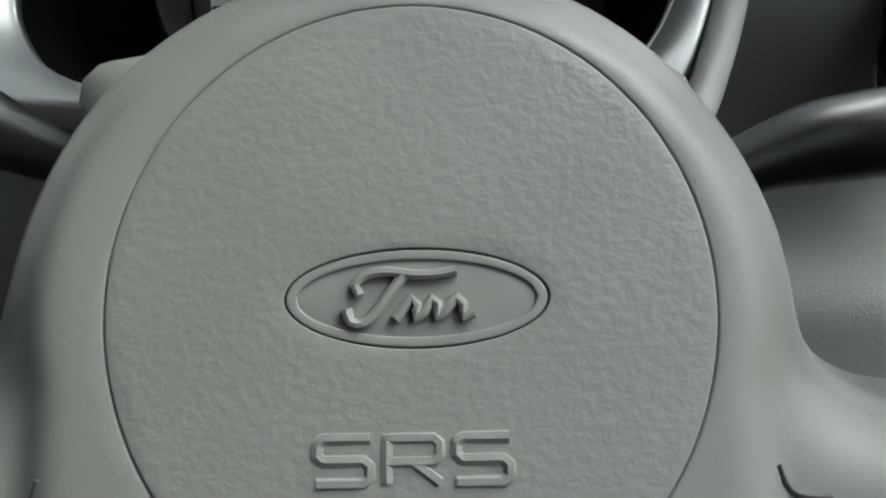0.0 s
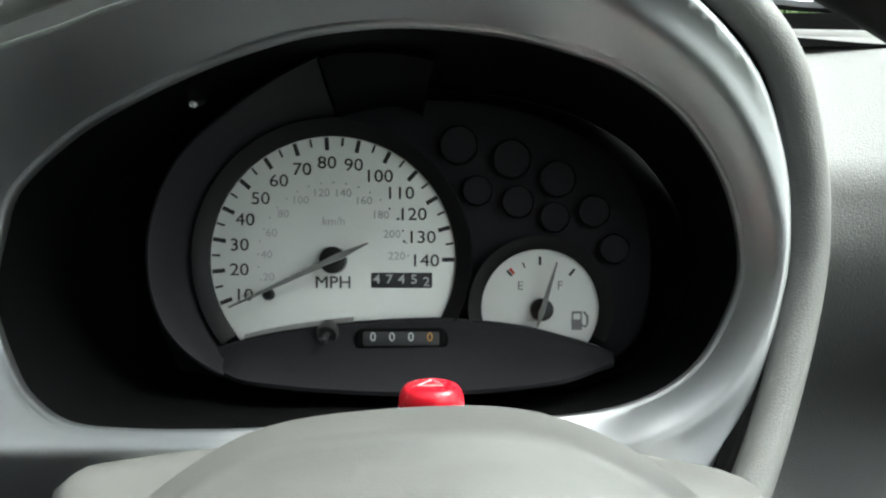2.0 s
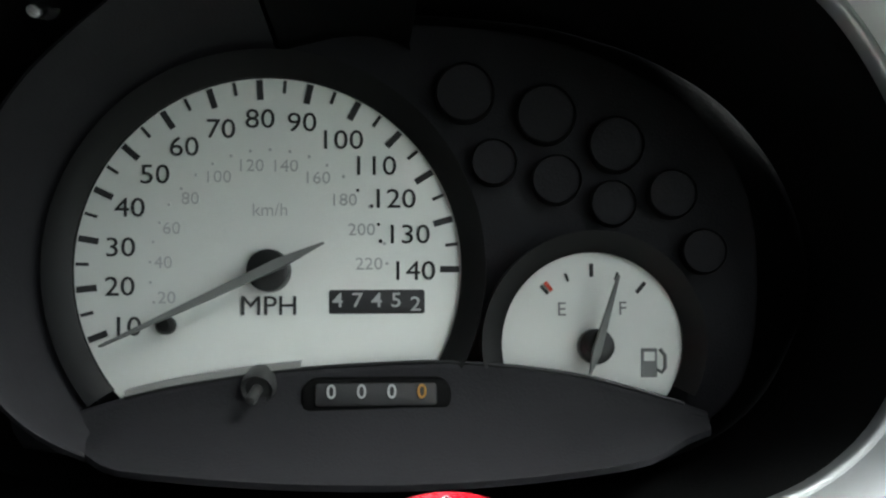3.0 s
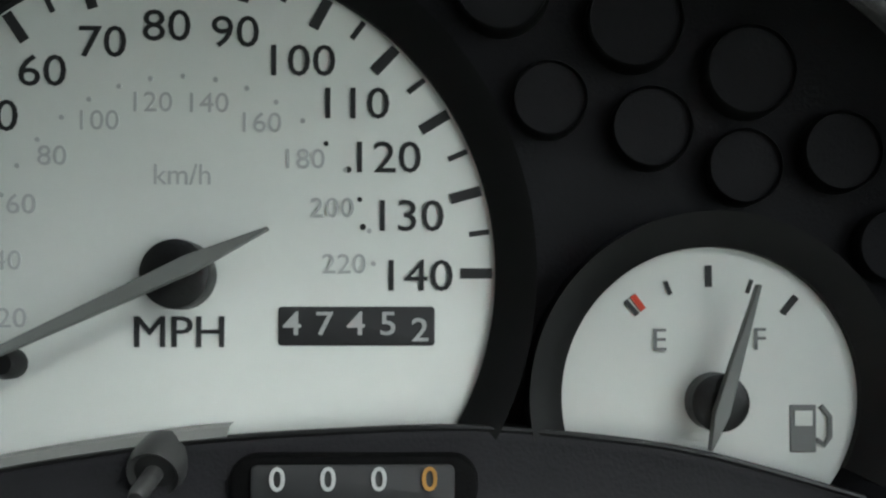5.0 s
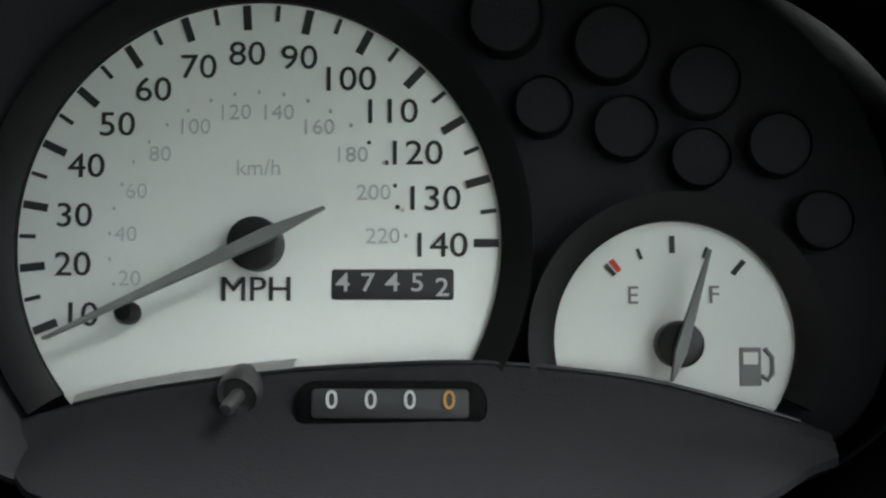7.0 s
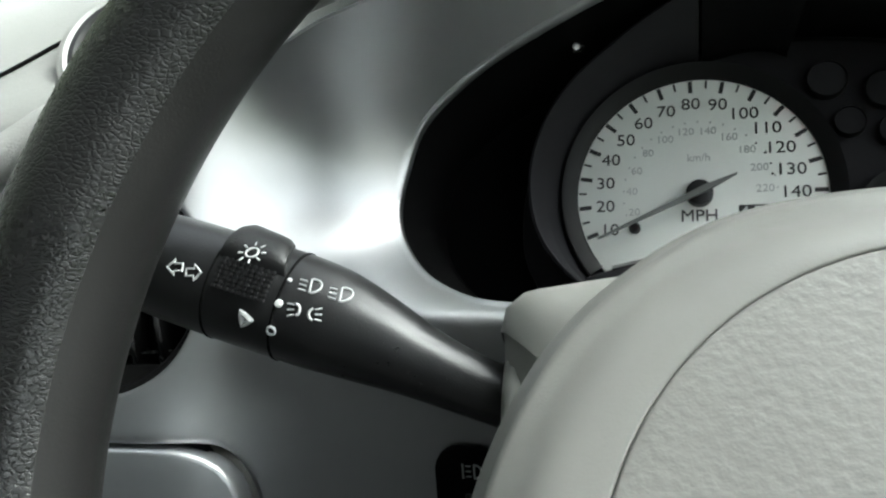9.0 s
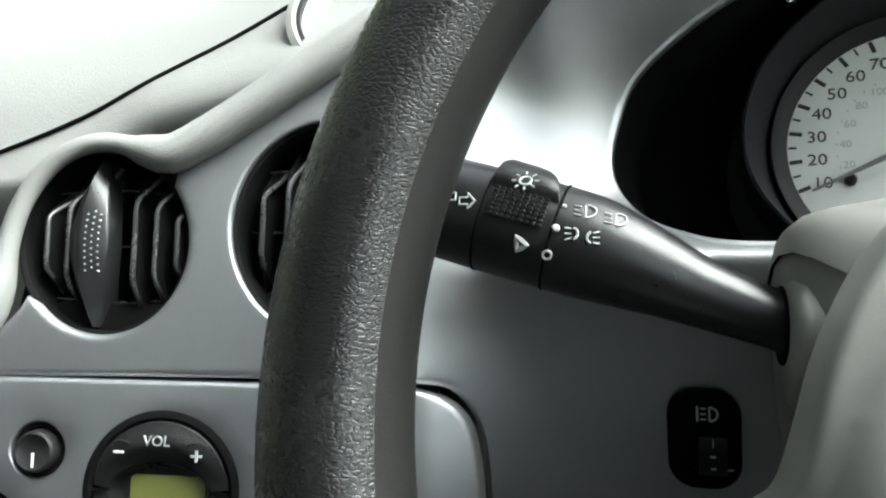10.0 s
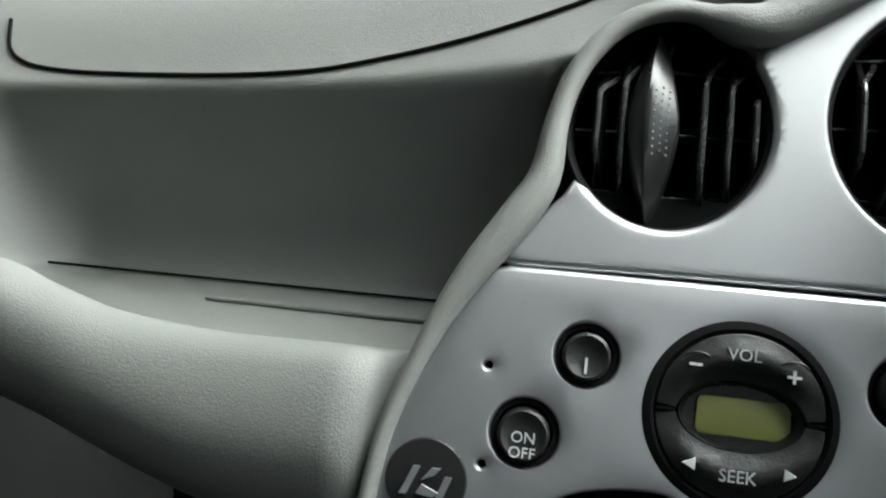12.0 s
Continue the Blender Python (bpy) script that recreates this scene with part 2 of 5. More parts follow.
def sheet(outline, holes, depth, step=0.09, r=0.03, back=0.15, hole_back=None, hole_r=None, flare=0.0, collar=()):
    """A skin over an outline in x and z with holes, laid at y = depth(x, z), its edges rolled back with radius r.
    Round the first hole the mesh runs in rings at the distances of collar."""
    from mathutils.geometry import delaunay_2d_cdt
    loops = [list(outline)] + [list(h) for h in holes]
    coords, edges = [], []
    for loop in loops:
        s = len(coords)
        coords += [Vector((p[0], p[1])) for p in loop]
        edges += [(s + i, s + (i + 1) % len(loop)) for i in range(len(loop))]
    xs, zs = [p[0] for p in outline], [p[1] for p in outline]
    gx, gz = np.meshgrid(np.arange(min(xs), max(xs), step), np.arange(min(zs), max(zs), step * 0.87))
    gx = gx + (np.arange(gx.shape[0]) % 2)[:, None] * step / 2
    gx, gz = gx.ravel(), gz.ravel()
    keep = inside(gx, gz, loops[0])
    for h in loops[1:]:
        keep &= ~inside(gx, gz, h)
    gx, gz = gx[keep], gz[keep]
    rim = np.array([(c.x, c.y) for c in coords])
    if collar:
        hole = np.array([(p[0], p[1]) for p in loops[1]])
        clear = np.min((gx[:, None] - hole[None, :, 0]) ** 2 + (gz[:, None] - hole[None, :, 1]) ** 2, 1) > (collar[-1] + 0.4 * step) ** 2
        along = np.roll(hole, -1, 0) - np.roll(hole, 1, 0)
        out = np.c_[along[:, 1], -along[:, 0]] / np.linalg.norm(along, axis=1)[:, None] * (1 if area2(loops[1]) > 0 else -1)
        rings = np.concatenate([hole + out * c for c in collar])
        rings = rings[inside(rings[:, 0], rings[:, 1], loops[0])]
        gx, gz = np.r_[gx[clear], rings[:, 0]], np.r_[gz[clear], rings[:, 1]]
    if len(gx):
        far = np.min((gx[:, None] - rim[None, :, 0]) ** 2 + (gz[:, None] - rim[None, :, 1]) ** 2, 1) > ((0.3 if collar else 0.55) * step) ** 2
        coords += [Vector((float(x), float(z))) for x, z in zip(gx[far], gz[far])]
    vs, _, fs, *_ = delaunay_2d_cdt(coords, edges, [], 0, 1e-6)
    cx = np.array([sum(vs[i].x for i in f) / len(f) for f in fs])
    cz = np.array([sum(vs[i].y for i in f) / len(f) for f in fs])
    keep = inside(cx, cz, loops[0])
    for h in loops[1:]:
        keep &= ~inside(cx, cz, h)
    bm = bmesh.new()
    bv = [bm.verts.new((v.x, depth(v.x, v.y), v.y)) for v in vs]
    for f, k in zip(fs, keep):
        if k:
            bm.faces.new([bv[i] for i in f])
    for number, loop in enumerate(loops):
        turn = 1 if area2(loop) > 0 else -1
        if number:
            turn = -turn
        rr = r if not number or hole_r is None else hole_r
        bb = back if not number or hole_back is None else hole_back
        rows = []
        for i, p in enumerate(loop):
            d = Vector(loop[(i + 1) % len(loop)]) - Vector(loop[i - 1])
            d = Vector((d[1], -d[0])) * turn
            if d.length:
                d.normalize()
            y = depth(p[0], p[1])
            ring = [(0, 0)] + [(rr * math.sin(radians(a)), rr * (1 - math.cos(radians(a)))) for a in (30, 60, 90)] + [(rr + (0 if number else flare), bb)]
            rows.append([bm.verts.new((p[0] + d.x * o, y + e, p[1] + d.y * o)) for o, e in ring])
        for a, b in zip(rows, rows[1:] + rows[:1]):
            for i in range(4):
                bm.faces.new((a[i], b[i], b[i + 1], a[i + 1]))
    bmesh.ops.remove_doubles(bm, verts=bm.verts, dist=1e-4)
    loose = [v for v in bm.verts if not v.link_faces]
    bmesh.ops.delete(bm, geom=loose, context="VERTS")
    return bm


def solid(loop, front, rear, r=0.015, flat_back=True):
    """A plate with a rounded front edge: an outline in x and z, from y = front back to y = rear."""
    bm = bmesh.new()
    turn = 1 if area2(loop) > 0 else -1
    rings = [(r, 0), (r * 0.3, r * 0.3), (0, r), (0, rear - front)]
    rows = []
    for inset, e in rings:
        row = []
        for i, p in enumerate(loop):
            d = Vector(loop[(i + 1) % len(loop)]) - Vector(loop[i - 1])
            d = Vector((d[1], -d[0])) * turn
            if d.length:
                d.normalize()
            row.append(bm.verts.new((p[0] - d.x * inset, front + e, p[1] - d.y * inset)))
        rows.append(row)
    for a, b in zip(rows, rows[1:]):
        for i in range(len(loop)):
            j = (i + 1) % len(loop)
            bm.faces.new((a[i], a[j], b[j], b[i]))
    bm.faces.new(rows[0])
    bm.faces.new(rows[-1][::-1])
    return bm


def tube(path, radius, closed=False, seg=12, squash=1.0, bm=None):
    """A round bar along a path of 3D points; radius may be a function of the way along, 0 to 1."""
    bm = bm or bmesh.new()
    pts = [Vector(p) for p in path]
    n, rows, up = len(pts), [], None
    for i, p in enumerate(pts):
        t = (pts[(i + 1) % n] - pts[i - 1]) if closed else (pts[min(i + 1, n - 1)] - pts[max(i - 1, 0)])
        t.normalize()
        if up is None:
            up = t.orthogonal().normalized()
        up = (up - t * up.dot(t)).normalized()
        side = t.cross(up)
        rad = radius(i / (n - 1)) if callable(radius) else radius
        rows.append([bm.verts.new(p + rad * (math.cos(2 * math.pi * j / seg) * up + squash * math.sin(2 * math.pi * j / seg) * side)) for j in range(seg)])
    for a, b in zip(rows, rows[1:] + (rows[:1] if closed else [])):
        best = 0
        if closed and b is rows[0]:
            best = min(range(seg), key=lambda s: (a[0].co - b[s].co).length)
        for j in range(seg):
            bm.faces.new((a[j], a[(j + 1) % seg], b[(j + 1 + best) % seg], b[(j + best) % seg]))
    if not closed:
        bm.faces.new(rows[0][::-1])
        bm.faces.new(rows[-1])
    return bm


def axis_frame(centre, axis, up=(0, 0, 1)):
    """A frame whose z runs along axis and whose y is as near as can be to up."""
    z = Vector(axis).normalized()
    x = Vector(up).cross(z).normalized()
    y = z.cross(x)
    m = Matrix((x, y, z)).transposed().to_4x4()
    m.translation = Vector(centre)
    return m


def lathe(profile, frame_, seg=48, sx=1.0, sy=1.0, bm=None):
    """A turned body: rows of radius and height, round the frame's z. A radius of 0 closes it."""
    bm = bm or bmesh.new()
    rows = []
    for r, h in profile:
        if r <= 1e-6:
            rows.append([bm.verts.new(frame_ @ Vector((0, 0, h)))])
        else:
            rows.append([bm.verts.new(frame_ @ Vector((sx * r * math.cos(2 * math.pi * i / seg), sy * r * math.sin(2 * math.pi * i / seg), h))) for i in range(seg)])
    for a, b in zip(rows, rows[1:]):
        for i in range(seg):
            j = (i + 1) % seg
            if len(a) == 1 and len(b) > 1:
                bm.faces.new((a[0], b[i], b[j]))
            elif len(b) == 1 and len(a) > 1:
                bm.faces.new((a[i], a[j], b[0]))
            elif len(a) > 1:
                bm.faces.new((a[i], a[j], b[j], b[i]))
    return bm


def box(x0, x1, y0, y1, z0, z1, bevel=0.0, bm=None):
    bm = bm or bmesh.new()
    made = bmesh.ops.create_cube(bm, size=1, matrix=Matrix.Translation(((x0 + x1) / 2, (y0 + y1) / 2, (z0 + z1) / 2)) @ Matrix.Diagonal((x1 - x0, y1 - y0, z1 - z0, 1)))
    if bevel:
        es = list({e for v in made["verts"] for e in v.link_edges})
        bmesh.ops.bevel(bm, geom=es, offset=bevel, segments=2, profile=0.5, affect="EDGES")
    return bm


def lettering(text, size, frame_, thick=0.002, bold=0.0, squeeze=1.0, bm=None):
    """Letters in the built-in font, centred on the frame's origin, facing along its z."""
    cu = bpy.data.curves.new("letters", "FONT")
    cu.body, cu.size, cu.align_x, cu.align_y = text, size, "CENTER", "CENTER"
    cu.extrude, cu.offset, cu.resolution_u = thick, bold, 3
    ob = bpy.data.objects.new("letters", cu)
    me = bpy.data.meshes.new_from_object(ob)
    bm = bm or bmesh.new()
    tmp = bmesh.new()
    tmp.from_mesh(me)
    bmesh.ops.remove_doubles(tmp, verts=tmp.verts, dist=1e-6)
    tmp.transform(frame_ @ Matrix.Diagonal((squeeze, 1, 1, 1)))
    tmp.to_mesh(me)
    tmp.free()
    bm.from_mesh(me)
    bpy.data.objects.remove(ob)
    bpy.data.curves.remove(cu)
    bpy.data.meshes.remove(me)
    return bm


def face_frame(x, y, z, turn=0, tip=0, roll=0):
    """A frame on a surface that faces the driver: x right, y up, z out of the surface. Degrees."""
    return Matrix.Translation((x, y, z)) @ Euler((radians(90 + tip), 0, radians(turn))).to_matrix().to_4x4() @ Matrix.Rotation(radians(roll), 4, "Z")


def strip(rows):
    """A skin through rows of points."""
    bm = bmesh.new()
    vs = [[bm.verts.new(p) for p in row] for row in rows]
    for a, b in zip(vs, vs[1:]):
        for i in range(len(a) - 1):
            bm.faces.new((a[i], a[i + 1], b[i + 1], b[i]))
    return bm


def spline(knots):
    """A smooth function through sorted pairs (monotone between them)."""
    ks = sorted(knots)
    xs, ys = np.array([k[0] for k in ks], float), np.array([k[1] for k in ks], float)
    d = np.diff(ys) / np.diff(xs)
    m = np.r_[d[0], (d[:-1] + d[1:]) / 2, d[-1]]

    def value(x):
        x = min(max(x, xs[0]), xs[-1])
        i = min(int(np.searchsorted(xs, x, "right")) - 1, len(xs) - 2)
        h = xs[i + 1] - xs[i]
        t = (x - xs[i]) / h
        return float((2 * t**3 - 3 * t**2 + 1) * ys[i] + (t**3 - 2 * t**2 + t) * h * m[i] + (-2 * t**3 + 3 * t**2) * ys[i + 1] + (t**3 - t**2) * h * m[i + 1])
    return value


# ---------------------------------------------------------------- dashboard: silver fascia and cluster opening
bowl = spline([(1.05, -0.90), (0.92, -0.84), (0.8, -0.70), (0.68, -0.54), (0.5, -0.45), (0.25, -0.38), (0.05, -0.34), (-0.15, -0.37), (-0.35, -0.47),
               (-0.5, -0.60), (-0.60, -0.69), (-0.635, -0.705), (-0.68, -0.68), (-0.8, -0.575), (-1.1, -0.41), (-1.5, -0.23), (-2.2, 0.0)])


# the fascia's upper edge: over the cluster it juts out as a brow
UPPER_EDGE = [(-2.88, -0.2), (-2.68, -0.06), (-2.46, 0.08), (-2.11, 0.32), (-1.93, 0.405), (-1.8, 0.40), (-1.65, 0.368), (-1.5, 0.34), (-1.4, 0.345), (-1.29, 0.378), (-1.12, 0.44), (-0.99, 0.483),
              (-0.8, 0.555), (-0.61, 0.62), (-0.465, 0.675), (-0.2, 0.755), (0.1, 0.825), (0.4, 0.88), (0.8, 0.915), (1.12, 0.84), (1.44, 0.61), (1.585, 0.345), (1.625, 0.07), (1.595, -0.17), (1.505, -0.455), (1.385, -0.71)]
fascia_top = spline(UPPER_EDGE[:20])


def console_y(x, z=0):
    return -0.35 + 0.177 * x


def fascia_y(x, z):
    w = smoothstep(-2.1, -1.32 + 0.37 * smoothstep(-0.9, -0.4, z) - 0.3 * smoothstep(-0.05, 0.3, z), x)
    r = smoothstep(0.5 - 0.8 * smoothstep(-0.15, -0.5, z), 1.1, x)
    low = 0.07 * smoothstep(-1.7, -1.2, x) * smoothstep(-0.6, -0.2, z) * smoothstep(0.5, 0.2, z)
    hood = bowl(z + low) * (1 - r) + (-0.40 - (0.24 if z > 0 else 0.07) * (z / 0.8) ** 2) * r
    brow = smoothstep(-0.40, 0.42, z) * smoothstep(1.0, 0.5, x)
    if brow:
        d = math.sqrt(float(np.min((EDGE[:, 0] - x) ** 2 + (EDGE[:, 1] - z) ** 2)))
        up = max(0.0, fascia_top(x) - z)
        hood += (min(hood, -0.86) - hood) * brow * d / (d + up + 1e-6)
    return console_y(x) * (1 - w) + hood * w + funnel(x, z) * w


def funnel(x, z):
    """How the skin falls back into the cluster opening round its edge."""
    d = math.sqrt(float(np.min((EDGE[:, 0] - x) ** 2 + (EDGE[:, 1] - z) ** 2)))
    k = smoothstep(0.7, 1.2, x)
    t = max(0.0, 1 - d / (0.28 - 0.18 * k))
    ridge = math.exp(-((d - 0.10) / 0.05) ** 2)
    return (0.055 + 0.015 * k) * t * t - 0.03 * k - 0.02 * k * ridge


OPENING = curve([(-1.12, -0.14), (-1.10, 0.04), (-1.02, 0.21), (-0.80, 0.38), (-0.56, 0.49), (-0.33, 0.57), (-0.12, 0.62), (0.1, 0.65),
                 (0.36, 0.66), (0.66, 0.64), (0.86, 0.60), (1.06, 0.53), (1.25, 0.41), (1.40, 0.22), (1.46, 0.0), (1.42, -0.19), (1.29, -0.395),
                 (1.06, -0.52), (0.7, -0.565), (0.14, -0.56), (-0.2, -0.565), (-0.47, -0.565), (-0.68, -0.55), (-0.82, -0.5), (-0.96, -0.41), (-1.07, -0.28)], 0.04)
OPENING = [Vector((0.2 + (p.x - 0.2) * 1.05, p.y * (1.13 if p.y > 0 else 1.045))) for p in OPENING]
EDGE = np.array([(p.x, p.y) for p in curve(OPENING, 0.004)])
VENT_1, VENT_2 = (-3.18, -0.47, 0.335, 0.365), (-2.27, -0.40, 0.385, 0.415)
fascia_loop = (cut_line([(-3.70, -0.985), (-3.49, -0.76)], 0.05, False)
               + ellipse(VENT_1[0], VENT_1[1], VENT_1[2] + 0.03, VENT_1[3] + 0.03, -142, 36, 40)
               + curve(UPPER_EDGE, 0.05, False)
               + cut_line([(1.2, -1.0), (0.5, -1.3), (-0.3, -1.6), (-1.0, -2.1), (-1.6, -2.1)], 0.08, False)
               + curve([(-1.64, -1.6), (-1.65, -1.3), (-1.69, -1.14), (-1.79, -1.02), (-1.93, -0.975), (-2.1, -0.97)], 0.05, False)
               + cut_line([(-2.6, -0.965), (-3.21, -0.975), (-3.66, -0.985)], 0.08, False))
settle(across)
fascia = part("fascia", sheet(fascia_loop, [OPENING, ellipse(VENT_2[0], VENT_2[1], VENT_2[2] + 0.03, VENT_2[3] + 0.03, n=64)], fascia_y, 0.03, 0.028, 0.14, 0.035, 0.016,
                               collar=(0.012, 0.024, 0.036, 0.05, 0.064, 0.078, 0.092, 0.106, 0.12, 0.14, 0.16)),
              SILVER, base=(-1, -0.5, -0.5))
tagged(fascia, "silver painted plastic dashboard fascia with vent and cluster openings", "dashboard fascia", kind="structure")

# fine raised bezel round the opening
rows = []
for i, p in enumerate(OPENING):
    d = OPENING[(i + 1) % len(OPENING)] - OPENING[i - 1]
    out = Vector((-d.y, d.x)).normalized()
    if out.dot(p - Vector((0.2, 0.05))) < 0:
        out = -out
    wide = 0.018
    deep = 0.009
    ring_ = [(-0.012, 0.05), (-0.012, 0.012), (0.0, 0.0), (0.22, -0.25), (0.45, -0.65), (0.62, -0.85), (0.78, -0.85), (0.92, -0.5), (1.0, 0.0), (1.02, 1.0)]
    rows.append([(p.x + out.x * (a * wide if a > 0 else a), fascia_y(p.x, p.y) + (b * deep if a >= 0 else b), p.y + out.y * (a * wide if a > 0 else a)) for a, b in ring_])
settle(HOOD)
tagged(part("opening_bezel", strip(rows + rows[:1]), SILVER, base=(0.2, -0.4, 0)), "silver raised bezel round the instrument opening", "bezel", kind="structure")
settle(across)
back_loop = cut_line([(-3.62, -0.95), (-3.5, -0.3), (-3.2, -0.1), (-2.9, -0.12), (-2.5, 0.1), (-2.1, 0.30), (-1.75, 0.33), (-1.75, -0.95)], 0.15)
tagged(part("fascia_backing", sheet(back_loop, [ellipse(v[0], v[1], v[2] + 0.01, v[3] + 0.01) for v in (VENT_1, VENT_2)], lambda x, z: fascia_y(x, z) + 0.11, 0.08, 0.01, 0.03), GAP, base=(-2, -0.5, -0.5)), "black backing behind the fascia", "backing", kind="structure")

settle(HOOD)
# dark tunnel behind the opening
rows = []
for p in OPENING:
    y = fascia_y(p.x, p.y)
    cx, cz = 0.2, 0.05
    rows.append([(p.x, y + 0.018, p.y), (cx + (p.x - cx) * 0.985, y + 0.16, cz + (p.y - cz) * 0.985), (cx + (p.x - cx) * 0.95, -0.05, cz + (p.y - cz) * 0.95), (cx + (p.x - cx) * 0.95, 0.12, cz + (p.y - cz) * 0.95)])
tagged(part("cluster_hood_lining", strip(rows + rows[:1]), MATT, base=(0.2, 0, 0)), "matt black lining of the instrument hood", "hood lining", kind="structure")

tagged(part("cluster_hood_back", solid([Vector((0.2 + (p.x - 0.2) * 1.02, p.y * 1.02)) for p in OPENING], 0.125, 0.15), MATT, base=(0.2, 0.1, 0)), "matt black back of the instrument hood", "hood lining", kind="structure")

# ---------------------------------------------------------------- instrument cluster
cluster = thing("instrument_cluster", (0.2, 0.0, -0.5), "black instrument cluster with white speedometer and fuel gauge", "instrument cluster")
plate_loop = curve([(-0.74, -0.14), (-0.68, 0.2), (-0.4, 0.5), (0.1, 0.64), (0.7, 0.62), (1.12, 0.42), (1.28, 0.1), (1.2, -0.36), (0.7, -0.48), (-0.5, -0.48), (-0.68, -0.36)], 0.08)
part("back_plate", solid(plate_loop, 0.03, 0.1), PLATE, cluster)

STRIP_TOP = [(-0.42, -0.345), (-0.35, -0.325), (-0.21, -0.295), (0.03, -0.262), (0.25, -0.247), (0.45, -0.242), (0.65, -0.258), (0.82, -0.285), (1.06, -0.352)]


def strip_z(x):
    return spline(STRIP_TOP)(x)


def dial_loop(cx, cz, r, floor_gap=0.0, n=96):
    out = []
    for i in range(n):
        a = 2 * math.pi * i / n
        x, z = cx + r * math.cos(a), cz + r * math.sin(a)
        out.append(Vector((x, max(z, strip_z(x) - 0.03))))
    return out


def ring(cx, cz, r0, r1, y0, y1, keep, steps=3):
    """A bevelled dial ring from (r0, y0) out to (r1, y1), cut off along the strip under it."""
    rows_ = []
    for i in range(121):
        a = radians(keep[0] + (keep[1] - keep[0]) * i / 120)
        rows_.append([(cx + r * math.cos(a), y, cz + r * math.sin(a)) for r, y in ((r0, 0.02), (r0, y0), (r0 + (r1 - r0) * 0.5, (y0 + y1) / 2 - 0.006), (r1, y1), (r1 + 0.004, 0.03))])
    return strip(rows_)


speedometer = part("speedometer", solid(dial_loop(0, 0, 0.498), 0.0, 0.02, 0.004), DIAL, cluster, "white speedometer face marked in miles per hour")
part("bezel_ring", ring(0, 0, 0.493, 0.555, -0.012, -0.04, (-30, 218)), RINGM, speedometer)
for mph in range(10, 141, 5):
    a = radians((140 - mph) / 10 * 15.48)
    r0, w = (0.438, 0.008) if mph % 10 == 0 else (0.456, 0.004)
    m = Matrix.Rotation(-a, 4, "Y")
    bm = box(r0, 0.488, -0.003, 0.001, -w, w)
    bm.transform(m)
    part("tick", bm, INK, speedometer, smooth=False)
for mph, x, z in ((10, -0.36, -0.145), (20, -0.377, -0.043), (30, -0.376, 0.057), (40, -0.352, 0.158), (50, -0.290, 0.243), (60, -0.216, 0.314), (70, -0.123, 0.360),
                  (80, -0.023, 0.386), (90, 0.084, 0.377), (100, 0.184, 0.332), (110, 0.269, 0.265), (120, 0.319, 0.180), (130, 0.355, 0.088), (140, 0.369, -0.006)):
    part("numeral", lettering(str(mph), 0.070, face_frame(x, -0.002, z), 0.0008, squeeze=1.13), INK, speedometer)
for kmh in range(20, 221, 20):
    a = radians(214.5 - kmh / 1.609 / 10 * 15.48)
    part("small_numeral", lettering(str(kmh), 0.044, face_frame(0.262 * math.cos(a) - 0.006, -0.002, 0.270 * math.sin(a)), 0.001, squeeze=1.08), GREYINK, speedometer)
for kmh in range(10, 221, 10):
    a = radians(214.5 - kmh / 1.609 / 10 * 15.48)
    part("dot", lathe([(0.0, 0.002), (0.004, 0.002), (0.004, 0)], face_frame(0.302 * math.cos(a), 0, 0.309 * math.sin(a)), 8), INK if kmh in (180, 200) else GREYINK, speedometer)
for x, z in ((0.262, 0.163), (0.285, 0.073)):
    part("dot", lathe([(0.0, 0.002), (0.005, 0.002), (0.005, 0)], face_frame(x, 0, z), 8), INK, speedometer)
part("unit_word", lettering("MPH", 0.070, face_frame(0.0, -0.002, -0.094), 0.0015, squeeze=1.06), INK, speedometer)
part("unit_word", lettering("km/h", 0.046, face_frame(0.003, -0.002, 0.153), 0.001), GREYINK, speedometer)
part("stop_pin", lathe([(0.0, 0.03), (0.016, 0.03), (0.024, 0.02), (0.024, 0)], face_frame(-0.258, 0, -0.14), 20), SATIN, speedometer)
# odometer window
odo = part("odometer", solid(rounded_box_loop(0.2755, -0.0825, 0.245, 0.061, 0.006), -0.004, 0.01, 0.003), INK, speedometer, "black odometer window with white drum digits")
for i, ch in enumerate("47452"):
    part("digit", lettering(ch, 0.052, face_frame(0.176 + 0.0498 * i, -0.006, -0.0805 - (0.010 if i == 4 else 0)), 0.001, 0.0004, 1.12), WHITEINK, odo)


def needle(cx, cz, length, tail, angle, width, hub_r, parent):
    hub = part("needle_hub", lathe([(0.0, 0.038), (hub_r * 0.8, 0.038), (hub_r * 0.97, 0.034), (hub_r, 0.026), (hub_r, 0)], face_frame(cx, 0, cz), 40), SATIN, parent)
    loop = [Vector((length, 0.003)), Vector((-tail * 0.2, width)), Vector((-tail, width * 0.15)), Vector((-tail, -width * 0.15)), Vector((-tail * 0.2, -width)), Vector((length, -0.003))]
    bm = solid([Vector((p.x, p.y)) for p in loop], -0.055, -0.04, 0.002)
    bm.transform(Matrix.Translation((cx, 0, cz)) @ Matrix.Rotation(-radians(angle), 4, "Y"))
    part("needle", bm, NEEDLE, hub, "slim grey pointer", smooth=False)


needle(0.003, -0.003, 0.45, 0.16, 204.8, 0.014, 0.054, speedometer)

